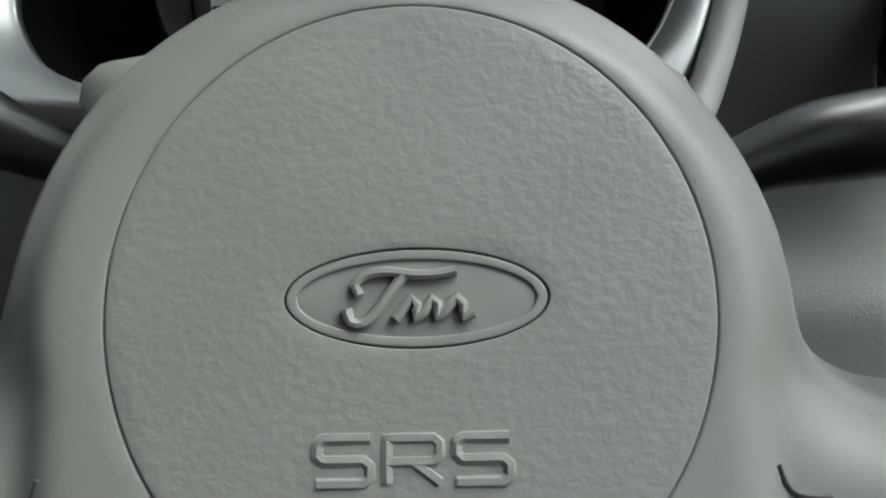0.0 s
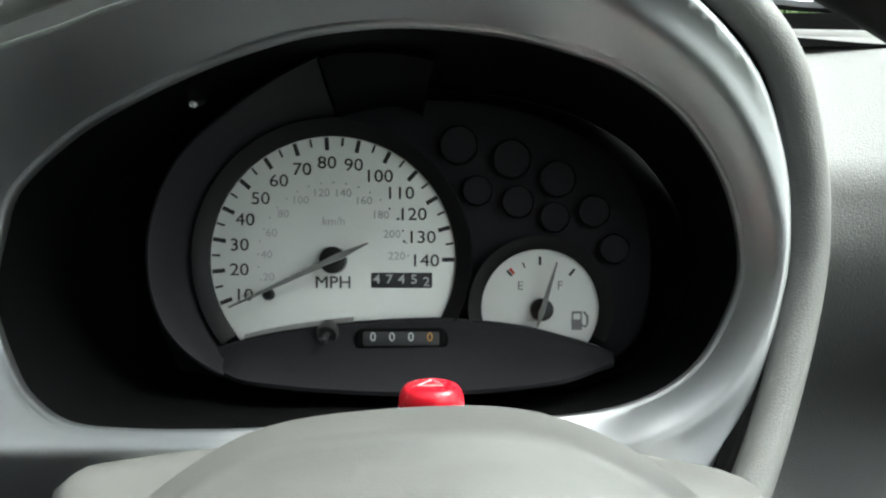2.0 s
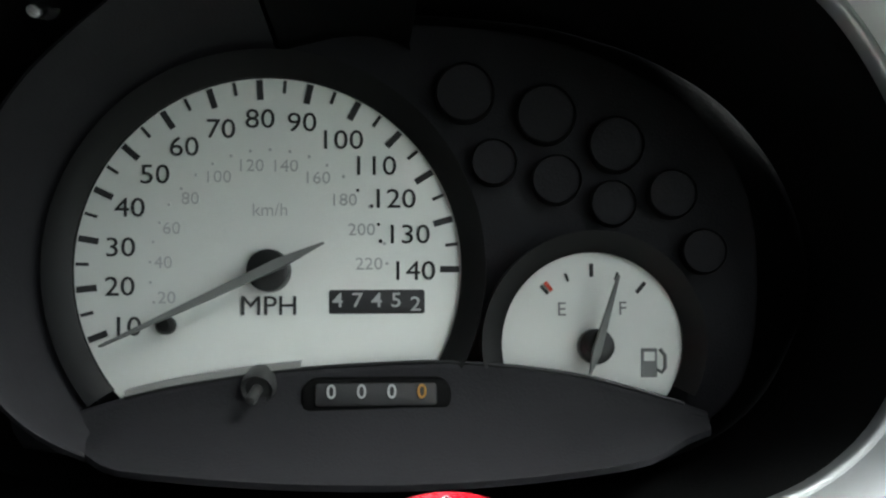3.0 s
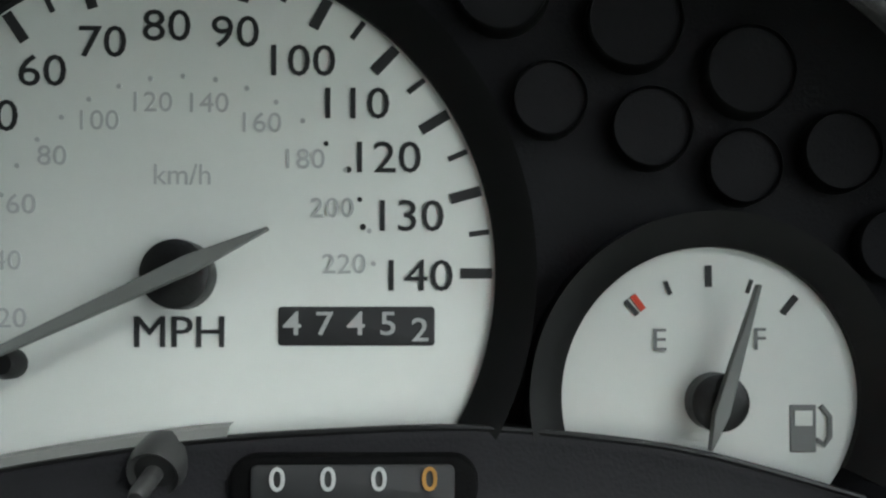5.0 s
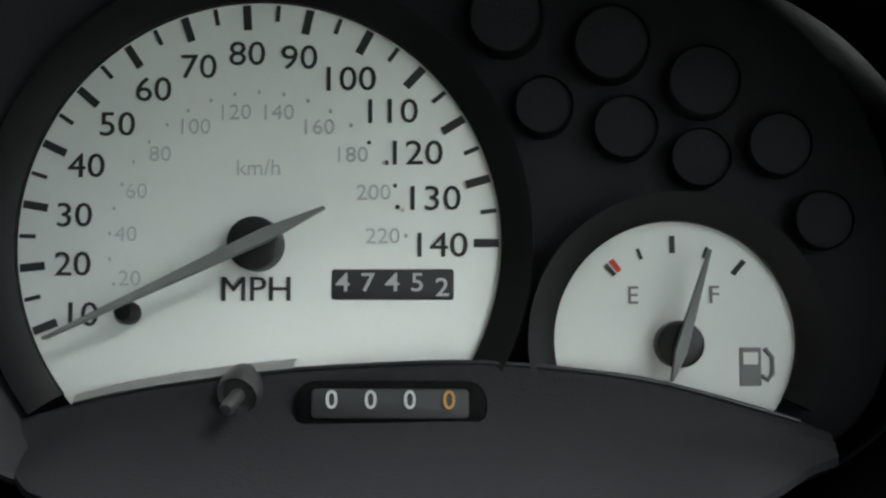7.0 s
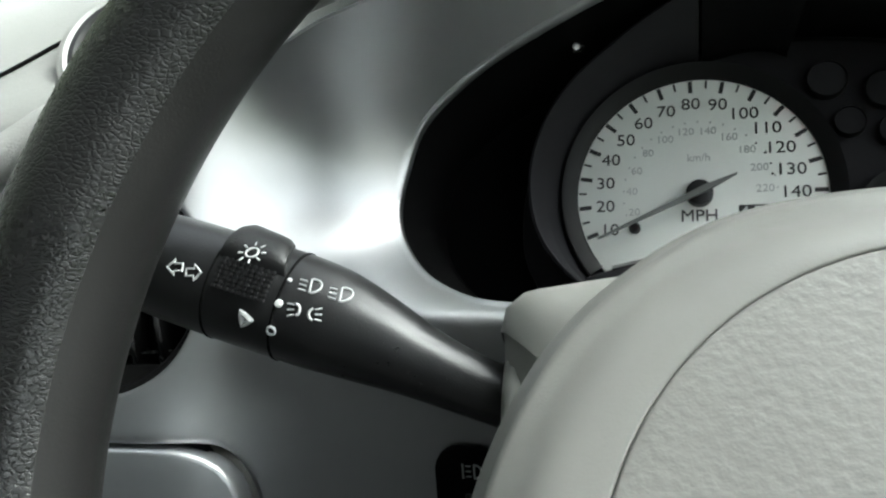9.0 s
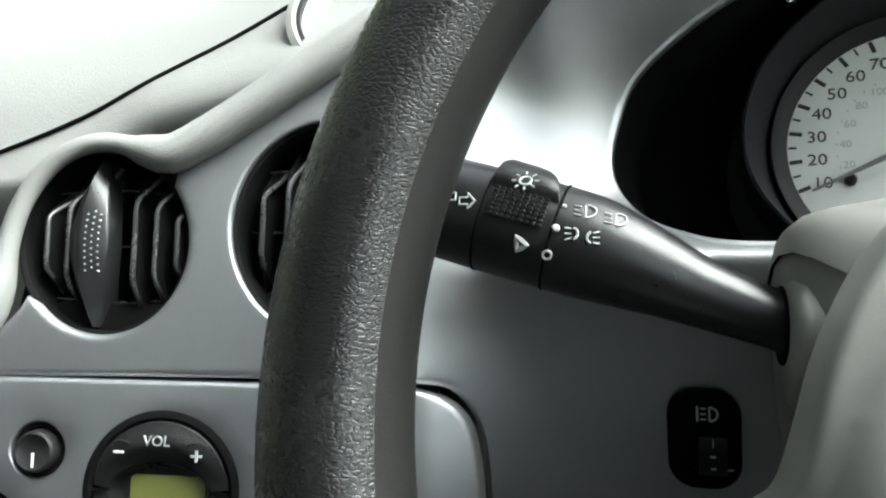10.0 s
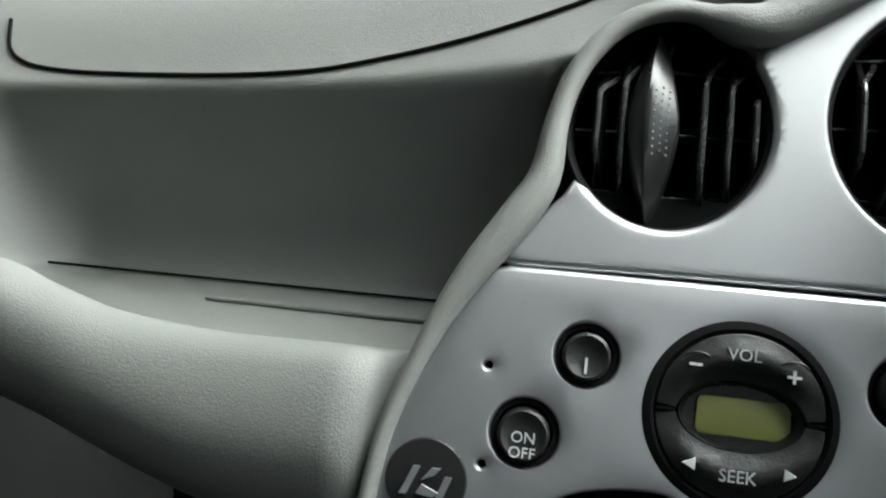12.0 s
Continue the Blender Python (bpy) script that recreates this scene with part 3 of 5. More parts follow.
fuel = part("fuel_gauge", solid(dial_loop(0.832, -0.194, 0.238), 0.0, 0.02, 0.004), DIAL, cluster, "white fuel gauge face")
part("bezel_ring", ring(0.832, -0.194, 0.236, 0.288, -0.012, -0.04, (-28, 204)), RINGM, fuel)
for a, ln, w, mat in ((131, 0.028, 0.004, INK), (127, 0.028, 0.005, REDINK), (111, 0.022, 0.003, INK), (91, 0.034, 0.005, INK), (71, 0.022, 0.003, INK), (50, 0.034, 0.005, INK)):
    bm = box(0.178, 0.178 + ln, -0.003, 0.001, -w, w)
    bm.transform(Matrix.Translation((0.834, 0, -0.199)) @ Matrix.Rotation(-radians(a), 4, "Y"))
    part("tick", bm, mat, fuel, smooth=False)
part("letter", lettering("E", 0.05, face_frame(0.752, -0.002, -0.106), 0.001), SYMBOLINK, fuel)
part("letter", lettering("F", 0.05, face_frame(0.911, -0.002, -0.105), 0.001), SYMBOLINK, fuel)
needle(0.838, -0.201, 0.188, 0.074, 73.3, 0.012, 0.046, fuel)
pump = box(0.959, 1.001, -0.003, 0.001, -0.282, -0.207, 0.002)
part("pump_symbol", pump, SYMBOLINK, fuel, smooth=False)
part("pump_window", box(0.966, 0.994, -0.005, -0.001, -0.240, -0.216), DIAL, fuel, smooth=False)
part("pump_hose", tube([(1.001, -0.002, -0.262), (1.013, -0.002, -0.270), (1.022, -0.002, -0.258), (1.022, -0.002, -0.226), (1.008, -0.002, -0.209)], 0.0045, seg=6), SYMBOLINK, fuel)

for x, z, r in ((0.505, 0.460, 0.078), (0.717, 0.404, 0.079), (0.901, 0.325, 0.074), (0.580, 0.278, 0.061), (0.743, 0.233, 0.066), (0.891, 0.171, 0.061), (1.048, 0.196, 0.065), (1.13, 0.045, 0.06)):
    lamp = part("warning_lamp", lathe([(0.0, 0.024), (r * 0.93, 0.024), (r * 0.935, -0.012)], face_frame(x, 0.026, z), 40), PLATE, cluster, "unlit round warning lamp")
    part("lamp_rim", lathe([(r * 0.925, -0.002), (r * 0.925, 0.030), (r * 0.94, 0.034), (r * 0.99, 0.030), (r * 1.0, 0)], face_frame(x, 0.028, z), 40), RINGM, lamp)

# hooded arc round the dials, parted by a seam near its top
cowl_r = spline([(40, 0.93), (55, 0.83), (70, 0.76), (86, 0.70), (95, 0.655), (108, 0.615), (124, 0.602), (140, 0.625), (150, 0.642), (165, 0.652), (180, 0.655), (200, 0.648), (219, 0.618), (236, 0.585)])
cowl_y = spline([(40, -0.30), (60, -0.36), (86, -0.37), (108, -0.34), (124, -0.30), (140, -0.25), (155, -0.21), (180, -0.20), (215, -0.20), (236, -0.10)])


def cowl_arc(a0, a1, sink):
    rows_ = []
    for k in range(61):
        deg = a0 + (a1 - a0) * k / 60
        co, far = cowl_r(deg) - sink, cowl_y(deg)
        ci = 0.572 + 0.11 * smoothstep(92, 60, deg)
        mid = ci + (co - ci) * 0.42
        line = [(ci, 0.03), (ci, -0.015), (ci + 0.006, -0.022), (mid - 0.006, far * 0.42), (mid, far * 0.47), (mid + 0.008, far * 0.58), (co - 0.008, far * 0.94), (co, far), (co + 0.012, far * 0.97), (co + 0.03, 0.03)]
        ca, sa = math.cos(radians(deg)), math.sin(radians(deg))
        rows_.append([(r_ * ca, y_, r_ * sa) for r_, y_ in line])
    return strip(rows_)


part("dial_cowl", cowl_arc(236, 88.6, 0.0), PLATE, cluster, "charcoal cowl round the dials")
# same cowl; the hood's shade on it is put into the matt black
part("upper_cowl", cowl_arc(87.4, 58, 0.012), MATT, cluster, "upper part of the cowl, blackened for shade")

# lower strip with the trip counter
top_line = curve([(x, z) for x, z in [(-0.5, -0.37)] + STRIP_TOP + [(1.12, -0.375)]], 0.05, False)
rows = []
for p in top_line:
    e = (p.x - 0.33) / 0.95
    low = -0.500 + (0.10 if e < 0 else 0.13) * e * e
    jut = 1 - smoothstep(0.7, 1.0, abs(p.x - 0.31) / 0.81)
    rows.append([(p.x, 0.03, p.y + 0.006), (p.x, -0.028, p.y + 0.006), (p.x, -0.036, p.y), (p.x, -0.04, p.y - 0.012), (p.x, -0.05, p.y - 0.3 * max(0.02, p.y - low)), (p.x, -0.05 - 0.035 * jut, p.y - 0.55 * max(0.02, p.y - low)), (p.x, -0.06 - 0.14 * jut, p.y - 0.9 * max(0.02, p.y - low)), (p.x, -0.06 - 0.195 * jut, min(low, p.y - 0.02)), (p.x, -0.06 - 0.19 * jut, min(low, p.y - 0.02) - 0.016), (p.x, 0.03, min(low, p.y - 0.02) - 0.03)])
apron = part("lower_apron", strip(rows), PLATE, cluster, "charcoal apron under the dials")
part("edge_highlight", tube([(p.x, -0.032, p.y + 0.004) for p in top_line if -0.36 < p.x < 1.08], 0.006, seg=8), SATIN, apron)
# lit strip along the apron's left edge, the white dial's reflection drawn as grey
sheen_line = [(p.x, p.y) for p in top_line if -0.40 < p.x < 0.105]
part("dial_lip_sheen", strip([[(x, -0.006, z + 0.026), (x, -0.030, z + 0.022), (x, -0.039, z + 0.008), (x, -0.030, z)] for x, z in sheen_line]), LIP_SHEEN, apron, "grey strip drawn as the dial's reflection on the apron edge")
trip_y = -0.052
trip = part("trip_counter", solid(rounded_box_loop(0.28, -0.325, 0.37, 0.105, 0.04), trip_y - 0.014, trip_y + 0.1, 0.012), MATT, cluster, "black trip counter window showing zeros")
part("window", solid(rounded_box_loop(0.28, -0.315, 0.30, 0.056, 0.01), trip_y - 0.018, trip_y, 0.003), INK, trip)
for i in range(4):
    part("digit", lettering("0", 0.05, face_frame(0.170 + 0.0745 * i, trip_y - 0.02, -0.309), 0.001, 0.0004), AMBER if i == 3 else WHITEINK, trip)
knob = part("reset_knob", lathe([(0.0, 0.085), (0.010, 0.083), (0.014, 0.075), (0.014, 0.02), (0.030, 0.018), (0.038, 0.026), (0.044, 0.01), (0.044, -0.03)], axis_frame((-0.014, -0.04, -0.292), (-0.02, -1, -0.42)), 24), KNOB, cluster, "small black trip reset knob")

# fixing screw in the hood's upper corner
screw = thing("fixing_screw", (-0.55, -0.2, 0.36), "small steel screw in a dark recess of the hood", "screw")
part("head", lathe([(0.0, 0.10), (0.014, 0.098), (0.019, 0.088), (0.019, 0.04), (0.036, 0.032), (0.040, 0.010), (0.024, 0), (0.024, -0.08)], axis_frame((-0.475, -0.16, 0.617), (0.1, -0.8, -0.6)), 16), CHROME, screw)

# ---------------------------------------------------------------- light grey pad right of the cluster
gap_arc = [(0.3, 0.90), (0.8, 0.945), (1.15, 0.87), (1.48, 0.64), (1.63, 0.355), (1.67, 0.07), (1.64, -0.18), (1.55, -0.465), (1.425, -0.73), (1.22, -1.05)]


def rim_y(z):
    return -0.40 - 0.22 * (z / 0.8) ** 2


arc = curve([(x, rim_y(z), z) for x, z in gap_arc], 0.06, False)
tagged(part("fascia_joint", tube([(p.x - 0.004, p.y + 0.09, p.z) for p in arc], 0.05, seg=8), GAP, base=(1.6, -0.3, 0)), "dark joint between fascia and pad", "joint", kind="structure")
tagged(part("pad_rim", tube(curve([(x + 0.075, rim_y(z) + 0.05, z + (0.05 if z > 0.6 else 0)) for x, z in gap_arc], 0.06, False), 0.072, seg=16), PAD, base=(1.7, -0.4, 0)), "rolled grey pad edge round the cluster hood", "pad edge", kind="structure")


def right_y(x, z):
    return -0.22 + 1.15 * max(0.0, z - 0.30) ** 1.25 + 0.5 * smoothstep(0.1, -0.75, z) - 0.4 * smoothstep(-0.8, -1.5, z) - 0.06 * smoothstep(1.9, 2.6, x)


right_loop = cut_line([(1.45, -2.2), (4.6, -2.2), (4.6, 0.85), (2.62, 1.02), (2.476, 1.08), (1.985, 1.14), (1.3, 1.2), (1.3, 0.9), (1.55, 0.6), (1.68, 0.3), (1.7, 0), (1.6, -0.5), (1.45, -0.8)], 0.1)
tagged(part("pad_right", sheet(right_loop, [ellipse(2.84, -0.2, 0.38, 0.40)], right_y, 0.09, 0.05, 0.3), PAD, base=(2.5, 0, -0.5)), "light grey grained dashboard pad beside the cluster", "dashboard pad", kind="structure")

# ---------------------------------------------------------------- passenger side pad
settle(CONSOLE)
PROFILE = [(3.2, 2.75), (1.7, 1.95), (0.6, 1.20), (-0.15, 0.74), (-0.52, 0.26), (-0.66, -0.14), (-0.67, -0.29), (-0.47, -0.45), (-0.22, -0.70), (-0.13, -0.98), (-0.16, -1.13),
           (-0.34, -1.23), (-0.60, -1.39), (-0.84, -1.47), (-0.985, -1.40), (-1.10, -1.48), (-1.13, -1.65), (-1.09, -1.82), (-0.97, -1.98), (-0.7, -2.1), (-0.2, -2.15)]
FLAT = [(3.2, 2.75), (1.7, 1.95), (0.6, 1.20), (-0.15, 0.76), (-0.5, 0.30), (-0.64, -0.1), (-0.7, -0.25), (-0.8, -0.5), (-0.9, -0.8), (-0.97, -1.05), (-1.0, -1.17),
        (-1.01, -1.19), (-1.04, -1.22), (-1.06, -1.28), (-1.08, -1.33), (-1.12, -1.45), (-1.14, -1.6), (-1.1, -1.8), (-0.98, -1.96), (-0.7, -2.08), (-0.2, -2.15)]
pad_rise = spline([(-9.5, 0.0), (-4.7, 0.0), (-4.2, 0.03), (-3.6, 0.10), (-3.1, 0.17), (-2.3, 0.36), (-1.5, 0.50), (-0.5, 0.70), (0.5, 0.85), (1.0, 0.9), (1.4, 0.86)])


lip_rise = spline([(-9.5, 0.27), (-6.3, 0.27), (-5.83, 0.22), (-5.68, 0.17), (-5.52, 0.13), (-5.3, 0.08), (-5.0, 0.05), (-4.76, 0.04), (-4.56, 0.042), (-4.28, 0.05), (-4.17, 0.05), (1.4, 0.05)])


def pad_point(x, j):
    """The j-th line of the passenger pad's cross-section at x."""
    k = smoothstep(-6.2, -7.0, x)
    (ya, za), (yb, zb) = PROFILE[j], FLAT[j]
    y, z = ya + (yb - ya) * k, za + (zb - za) * k
    if za > -0.6:
        z += pad_rise(x) * smoothstep(-0.9, -0.2, za) * (1 - 0.6 * smoothstep(0.5, 2.3, za))
    if za < -1.1:
        y += 0.75 * smoothstep(-4.12, -3.85, x)
    if j >= 16:
        z += 0.32 * smoothstep(-4.6, -6.3, x)
    if 13 <= j <= 15:
        z += lip_rise(x)
    if za < -0.4:
        y += 0.95 * smoothstep(-3.60, -3.48, x)
    elif za < -0.2:
        y += 0.95 * smoothstep(-3.45, -3.0, x)
    elif za < -0.05:
        y += 0.95 * smoothstep(-2.0, -1.5, x)
    elif x > -3.3:
        y = max(y, fascia_y(x, z) + 0.06)
    return (x, y, z)


rows = []
for i in range(111):
    x = -9.5 + 10.9 * i / 110
    rows.append(even_curve([pad_point(x, j) for j in range(len(PROFILE))], 6))
settle(across)
tagged(part("pad_passenger", strip(rows), PAD, base=(-5, 0, -1), angle=60), "light grey grained passenger dashboard with a hollow shelf", "dashboard pad", kind="structure")

# joint of the airbag lid and the crease at the back of the shelf
SEAM = [(-6.6, 0.12), (-6.46, -0.10), (-6.1, -0.195), (-5.3, -0.22), (-4.75, -0.20), (-4.4, -0.14), (-4.0, -0.04), (-3.6, 0.10), (-3.34, 0.23), (-2.9, 0.47), (-2.6, 0.66)]


def on_pad(x, z):
    """The pad's skin at x and height z, on its upper slope."""
    line = even_curve([pad_point(x, j) for j in range(8)], 6)[:37]
    return spline([(p.z, p.y) for p in line])(z)


tagged(part("lid_joint", tube([(p.x, on_pad(p.x, p.y) - 0.006, p.y) for p in curve(SEAM, 0.05, False)], 0.010, seg=8), GAP, base=(-5, -0.6, -0.1)), "thin dark joint of the airbag lid", "joint", kind="structure")
tagged(part("shelf_crease", tube([Vector(pad_point(x, 10)) + Vector((0, -0.014, 0.006)) for x in np.linspace(-6.38, -4.15, 40)], 0.0065, seg=6), GAP, base=(-5, -0.4, -1.1)), "dark crease at the back of the dashboard shelf", "joint", kind="structure")
tagged(part("shelf_ledge", tube([Vector(pad_point(x, 11)) + Vector((0, -0.02, 0.004)) for x in np.linspace(-5.3, -4.15, 30)], 0.012, seg=6), PAD, base=(-5, -0.4, -1.1)), "narrow ledge along the dashboard shelf", "ledge", kind="structure")

sticker = []
for x in np.linspace(-4.86, -4.44, 12):
    lip = [Vector(p) for p in even_curve([pad_point(float(x), j) for j in range(10, 16)], 12)]
    front = lip[24:33]
    sticker.append([tuple(q + Vector((0, -0.004, 0.006))) for q in front])
paper = thing("paper_strip", (-4.65, -1.0, -1.4), "pale paper strip lying in the dashboard shelf", "paper strip")
part("sheet", strip(sticker), PAPER, paper)

# beaded edge of the pad along the fascia
BEAD = [(-4.10, -2.3, 0.031), (-4.06, -1.9, 0.031), (-4.015, -1.6, 0.031), (-3.91, -1.3, 0.039), (-3.79, -1.06, 0.058), (-3.66, -0.86, 0.066), (-3.575, -0.7, 0.058), (-3.55, -0.5, 0.043),
        (-3.50, -0.32, 0.039), (-3.40, -0.17, 0.039), (-3.28, -0.09, 0.039), (-3.15, -0.07, 0.039), (-3.02, -0.10, 0.043), (-2.91, -0.115, 0.075), (-2.78, -0.05, 0.080), (-2.57, 0.09, 0.080),
        (-2.33, 0.26, 0.080), (-2.1, 0.42, 0.080), (-1.9, 0.50, 0.075), (-1.7, 0.50, 0.060), (-1.5, 0.46, 0.050), (-1.2, 0.51, 0.050), (-0.9, 0.62, 0.050), (-0.5, 0.76, 0.050), (0, 0.90, 0.060), (0.5, 0.99, 0.070)]
bead = curve([(x, fascia_y(x, z) - 0.02 if x > -3.1 else console_y(x) - 0.02, z) for x, z, _ in BEAD], 0.05, False)
steps = np.cumsum([0] + [(Vector(a[:2]) - Vector(b[:2])).length for a, b in zip(BEAD, BEAD[1:])])
bead_r = spline([(float(s / steps[-1]), b[2]) for s, b in zip(steps, BEAD)])
settle(across)
tagged(part("pad_bead", tube(bead, bead_r, seg=14), PAD, base=(-3, -1, -0.5)), "rolled grey edge of the dashboard pad along the fascia", "pad edge", kind="structure")


# ---------------------------------------------------------------- steering wheel
settle(Matrix.Identity(4))
WC = Vector((0.44, -1.665, -1.215))  # middle of the airbag cover, a little under the rim's own centre
TILT_W = Matrix.Translation(WC) @ Matrix.Rotation(radians(-11), 4, "X")


def on_wheel(x, z, y=0.0):
    """A point of the wheel's own plane: x and z from its centre, y away from the driver."""
    return TILT_W @ Vector((x, y, z))


wheel = thing("steering_wheel", tuple(WC), "steering wheel with black leather rim and grey airbag hub", "steering wheel")
RIM_AT = Matrix.Translation((0.3395, -1.626, -1.042)) @ Matrix.Rotation(radians(-2.45), 4, "X")
R_RIM, r_rim = 2.05, 0.2023


def rim_skin(a0, a1, grow, cuts):
    """A band of the rim's skin; round its section 0 is outwards, 90 towards the driver, 180 towards the hub."""
    rows_ = []
    for k in range(193):
        turn = 2 * math.pi * k / 192
        out = Vector((math.cos(turn), 0, math.sin(turn)))
        ring_ = [radians(a0 + (a1 - a0) * c / cuts) for c in range(cuts + 1)]
        rows_.append([RIM_AT @ (out * R_RIM + (r_rim + grow * math.sin(math.pi * min(1, 8 * min(c, cuts - c) / cuts) / 2)) * (out * math.cos(a) + Vector((0, -1, 0)) * math.sin(a))) for c, a in enumerate(ring_)])
    return strip(rows_)


rim = part("rim", rim_skin(-125, 142, 0.006, 24), LEATHER, wheel, "black grained leather rim")
part("inner_band", rim_skin(142, 235, -0.004, 10), RIMBAND, rim, "smooth dark inner band of the rim")


def hub_y(x, z):
    q = ((x + 0.03) / 1.08) ** 2 + (max(z, -0.2) / 1.0) ** 2
    if z < 0.1:
        q = min(q, 1.2) * (1 - smoothstep(0.1, -0.5, z)) + min(q, 0.75) * smoothstep(0.1, -0.5, z)
    return -0.01 + 0.05 * min(q, 1.3) + 0.24 * smoothstep(0.58, 1.12, q)


offside = [(0.885, 0.0), (0.87, 0.225), (0.797, 0.41), (0.70, 0.545), (0.59, 0.655), (0.485, 0.735), (0.38, 0.80), (0.275, 0.85), (0.165, 0.89), (0.02, 0.915), (-0.09, 0.94),
           (-0.20, 1.02), (-0.28, 1.16), (-0.30, 1.3), (-0.27, 1.46), (-0.62, 1.46), (-0.76, 1.2), (-0.98, 1.0), (-1.2, 0.6), (-1.3, 0.0)]
# the nearside spoke rises a little higher into the hub
nearside = [(0.852, 0.335), (0.78, 0.515), (0.64, 0.69), (0.535, 0.785), (0.405, 0.86), (0.26, 0.92), (0.105, 0.965), (-0.03, 1.015), (-0.10, 1.09), (-0.15, 1.25), (-0.18, 1.46),
            (-0.62, 1.46), (-0.76, 1.2), (-0.98, 1.0), (-1.2, 0.6)]
hub_loop = curve([(x, z) for z, x in offside] + [(-x, z) for z, x in nearside[::-1]], 0.05)
RING_X, RING_Z = 0.735, 0.762
bm = sheet(hub_loop, [ellipse(0, 0, RING_X + 0.009, RING_Z + 0.009, n=100)], hub_y, 0.04, 0.06, 0.13, 0.05, 0.008, 0.04)
bm.transform(TILT_W)
part("hub", bm, HUB, wheel, "smooth grey plastic hub")
# unseen black cover, added so the lower fascia reflects a dark hub back
bm = sheet([(p.x * 0.972, p.y * 0.972) for p in hub_loop], [], lambda x, z: hub_y(x, z) + 0.105, 0.08, 0.004, 0.02)
bm.transform(TILT_W)
part("back_cover", bm, MATT, wheel, "unseen matt black cover added behind the hub to darken reflections")
LOGO = ellipse(0.012, 0.008, 0.320, 0.124, n=72)
bm = sheet(ellipse(0, 0, RING_X - 0.009, RING_Z - 0.009, n=100), [LOGO], lambda x, z: hub_y(x, z) - 0.003, 0.05, 0.009, 0.05, 0.02, 0.004)
bm.transform(TILT_W)
cover = part("airbag_cover", bm, AIRBAG, wheel, "wrinkle-grained grey airbag cover")
bm = sheet(ellipse(0.012, 0.008, 0.307, 0.112, n=72), [ellipse(0.012, 0.008, 0.289, 0.096, n=72)], lambda x, z: hub_y(x, z) - 0.001, 0.05, 0.004, 0.03)
bm.transform(TILT_W)
badge = part("badge_border", bm, HUB, cover)
bm = sheet(ellipse(0.012, 0.008, 0.287, 0.094, n=72), [], lambda x, z: hub_y(x, z) + 0.006, 0.05, 0.004, 0.03)
bm.transform(TILT_W)
part("badge_field", bm, HUB, badge)
bm = solid(ellipse(0, 0, RING_X + 0.03, RING_Z + 0.03, n=60), 0.09, 0.12)
bm.transform(TILT_W)
part("joint", bm, GAP, wheel)
# raised emblem of the badge, as plain flowing bars
EMBLEM = [[(-0.165, -0.02), (-0.155, -0.05), (-0.125, -0.055), (-0.095, -0.03), (-0.06, 0.02), (-0.03, 0.058)], [(-0.135, 0.012), (-0.145, 0.035), (-0.12, 0.06), (-0.07, 0.068), (0.0, 0.060), (0.06, 0.062), (0.095, 0.07)],
          [(-0.05, -0.045), (-0.03, -0.02), (-0.012, 0.004), (0.004, -0.012), (-0.004, -0.042), (0.018, -0.03), (0.036, 0.002), (0.052, -0.01), (0.05, -0.042), (0.075, -0.02), (0.095, 0.004), (0.112, -0.012), (0.11, -0.042), (0.135, -0.03)]]
for line in EMBLEM:
    pts = curve([tuple(on_wheel(x + 0.01, z + 0.003, hub_y(x, z) - 0.001)) for x, z in line], 0.02, False)
    part("emblem_bar", tube(pts, 0.0135, seg=8), HUB, badge)
# embossed lettering, drawn as broad rounded strokes
STROKES = {"S": [[(1, 1), (0.12, 1), (0, 0.88), (0, 0.62), (0.12, 0.5), (0.88, 0.5), (1, 0.38), (1, 0.12), (0.88, 0), (0, 0)]],
           "R": [[(0, 0), (0, 1), (0.88, 1), (1, 0.88), (1, 0.58), (0.88, 0.46), (0, 0.46)], [(0.5, 0.46), (1, 0)]]}
for i, ch in enumerate("SRS"):
    for line in STROKES[ch]:
        pts = [on_wheel(-0.222 + 0.16 * i + 0.122 * x, -0.415 + 0.10 * z, hub_y(0.1, -0.36) + 0.009) for x, z in cut_line(line, 0.1, False)]
        part("embossed_stroke", tube(pts, 0.0195, seg=8), AIRBAG, cover)
fr = TILT_W @ face_frame(0.0, hub_y(0, -0.52) - 0.0045, -0.50, 0, -6)
part("embossed_word", lettering("AIRBAG", 0.11, fr, 0.006, 0.004, 1.1), HUB, cover)
# horn marks beside the cover
for side in (-1, 1):
    line = [(0.875, -0.40), (0.89, -0.44), (0.905, -0.462), (0.94, -0.475), (1.0, -0.478)]
    pts = curve([tuple(on_wheel(side * x, z, hub_y(side * x, z) - 0.003)) for x, z in line], 0.02, False)
    part("horn_mark", tube(pts, 0.008, seg=6), RIM_BACK, wheel)
# side spokes
spoke_top = spline([(1.3, -0.21), (1.44, -0.17), (1.5, -0.165), (1.675, -0.237), (1.828, -0.253), (1.90, -0.19), (1.95, -0.13), (2.0, -0.08)])
spoke_low = spline([(1.3, -0.74), (1.5, -0.62), (1.75, -0.6), (1.9, -0.66), (2.08, -1.0)])
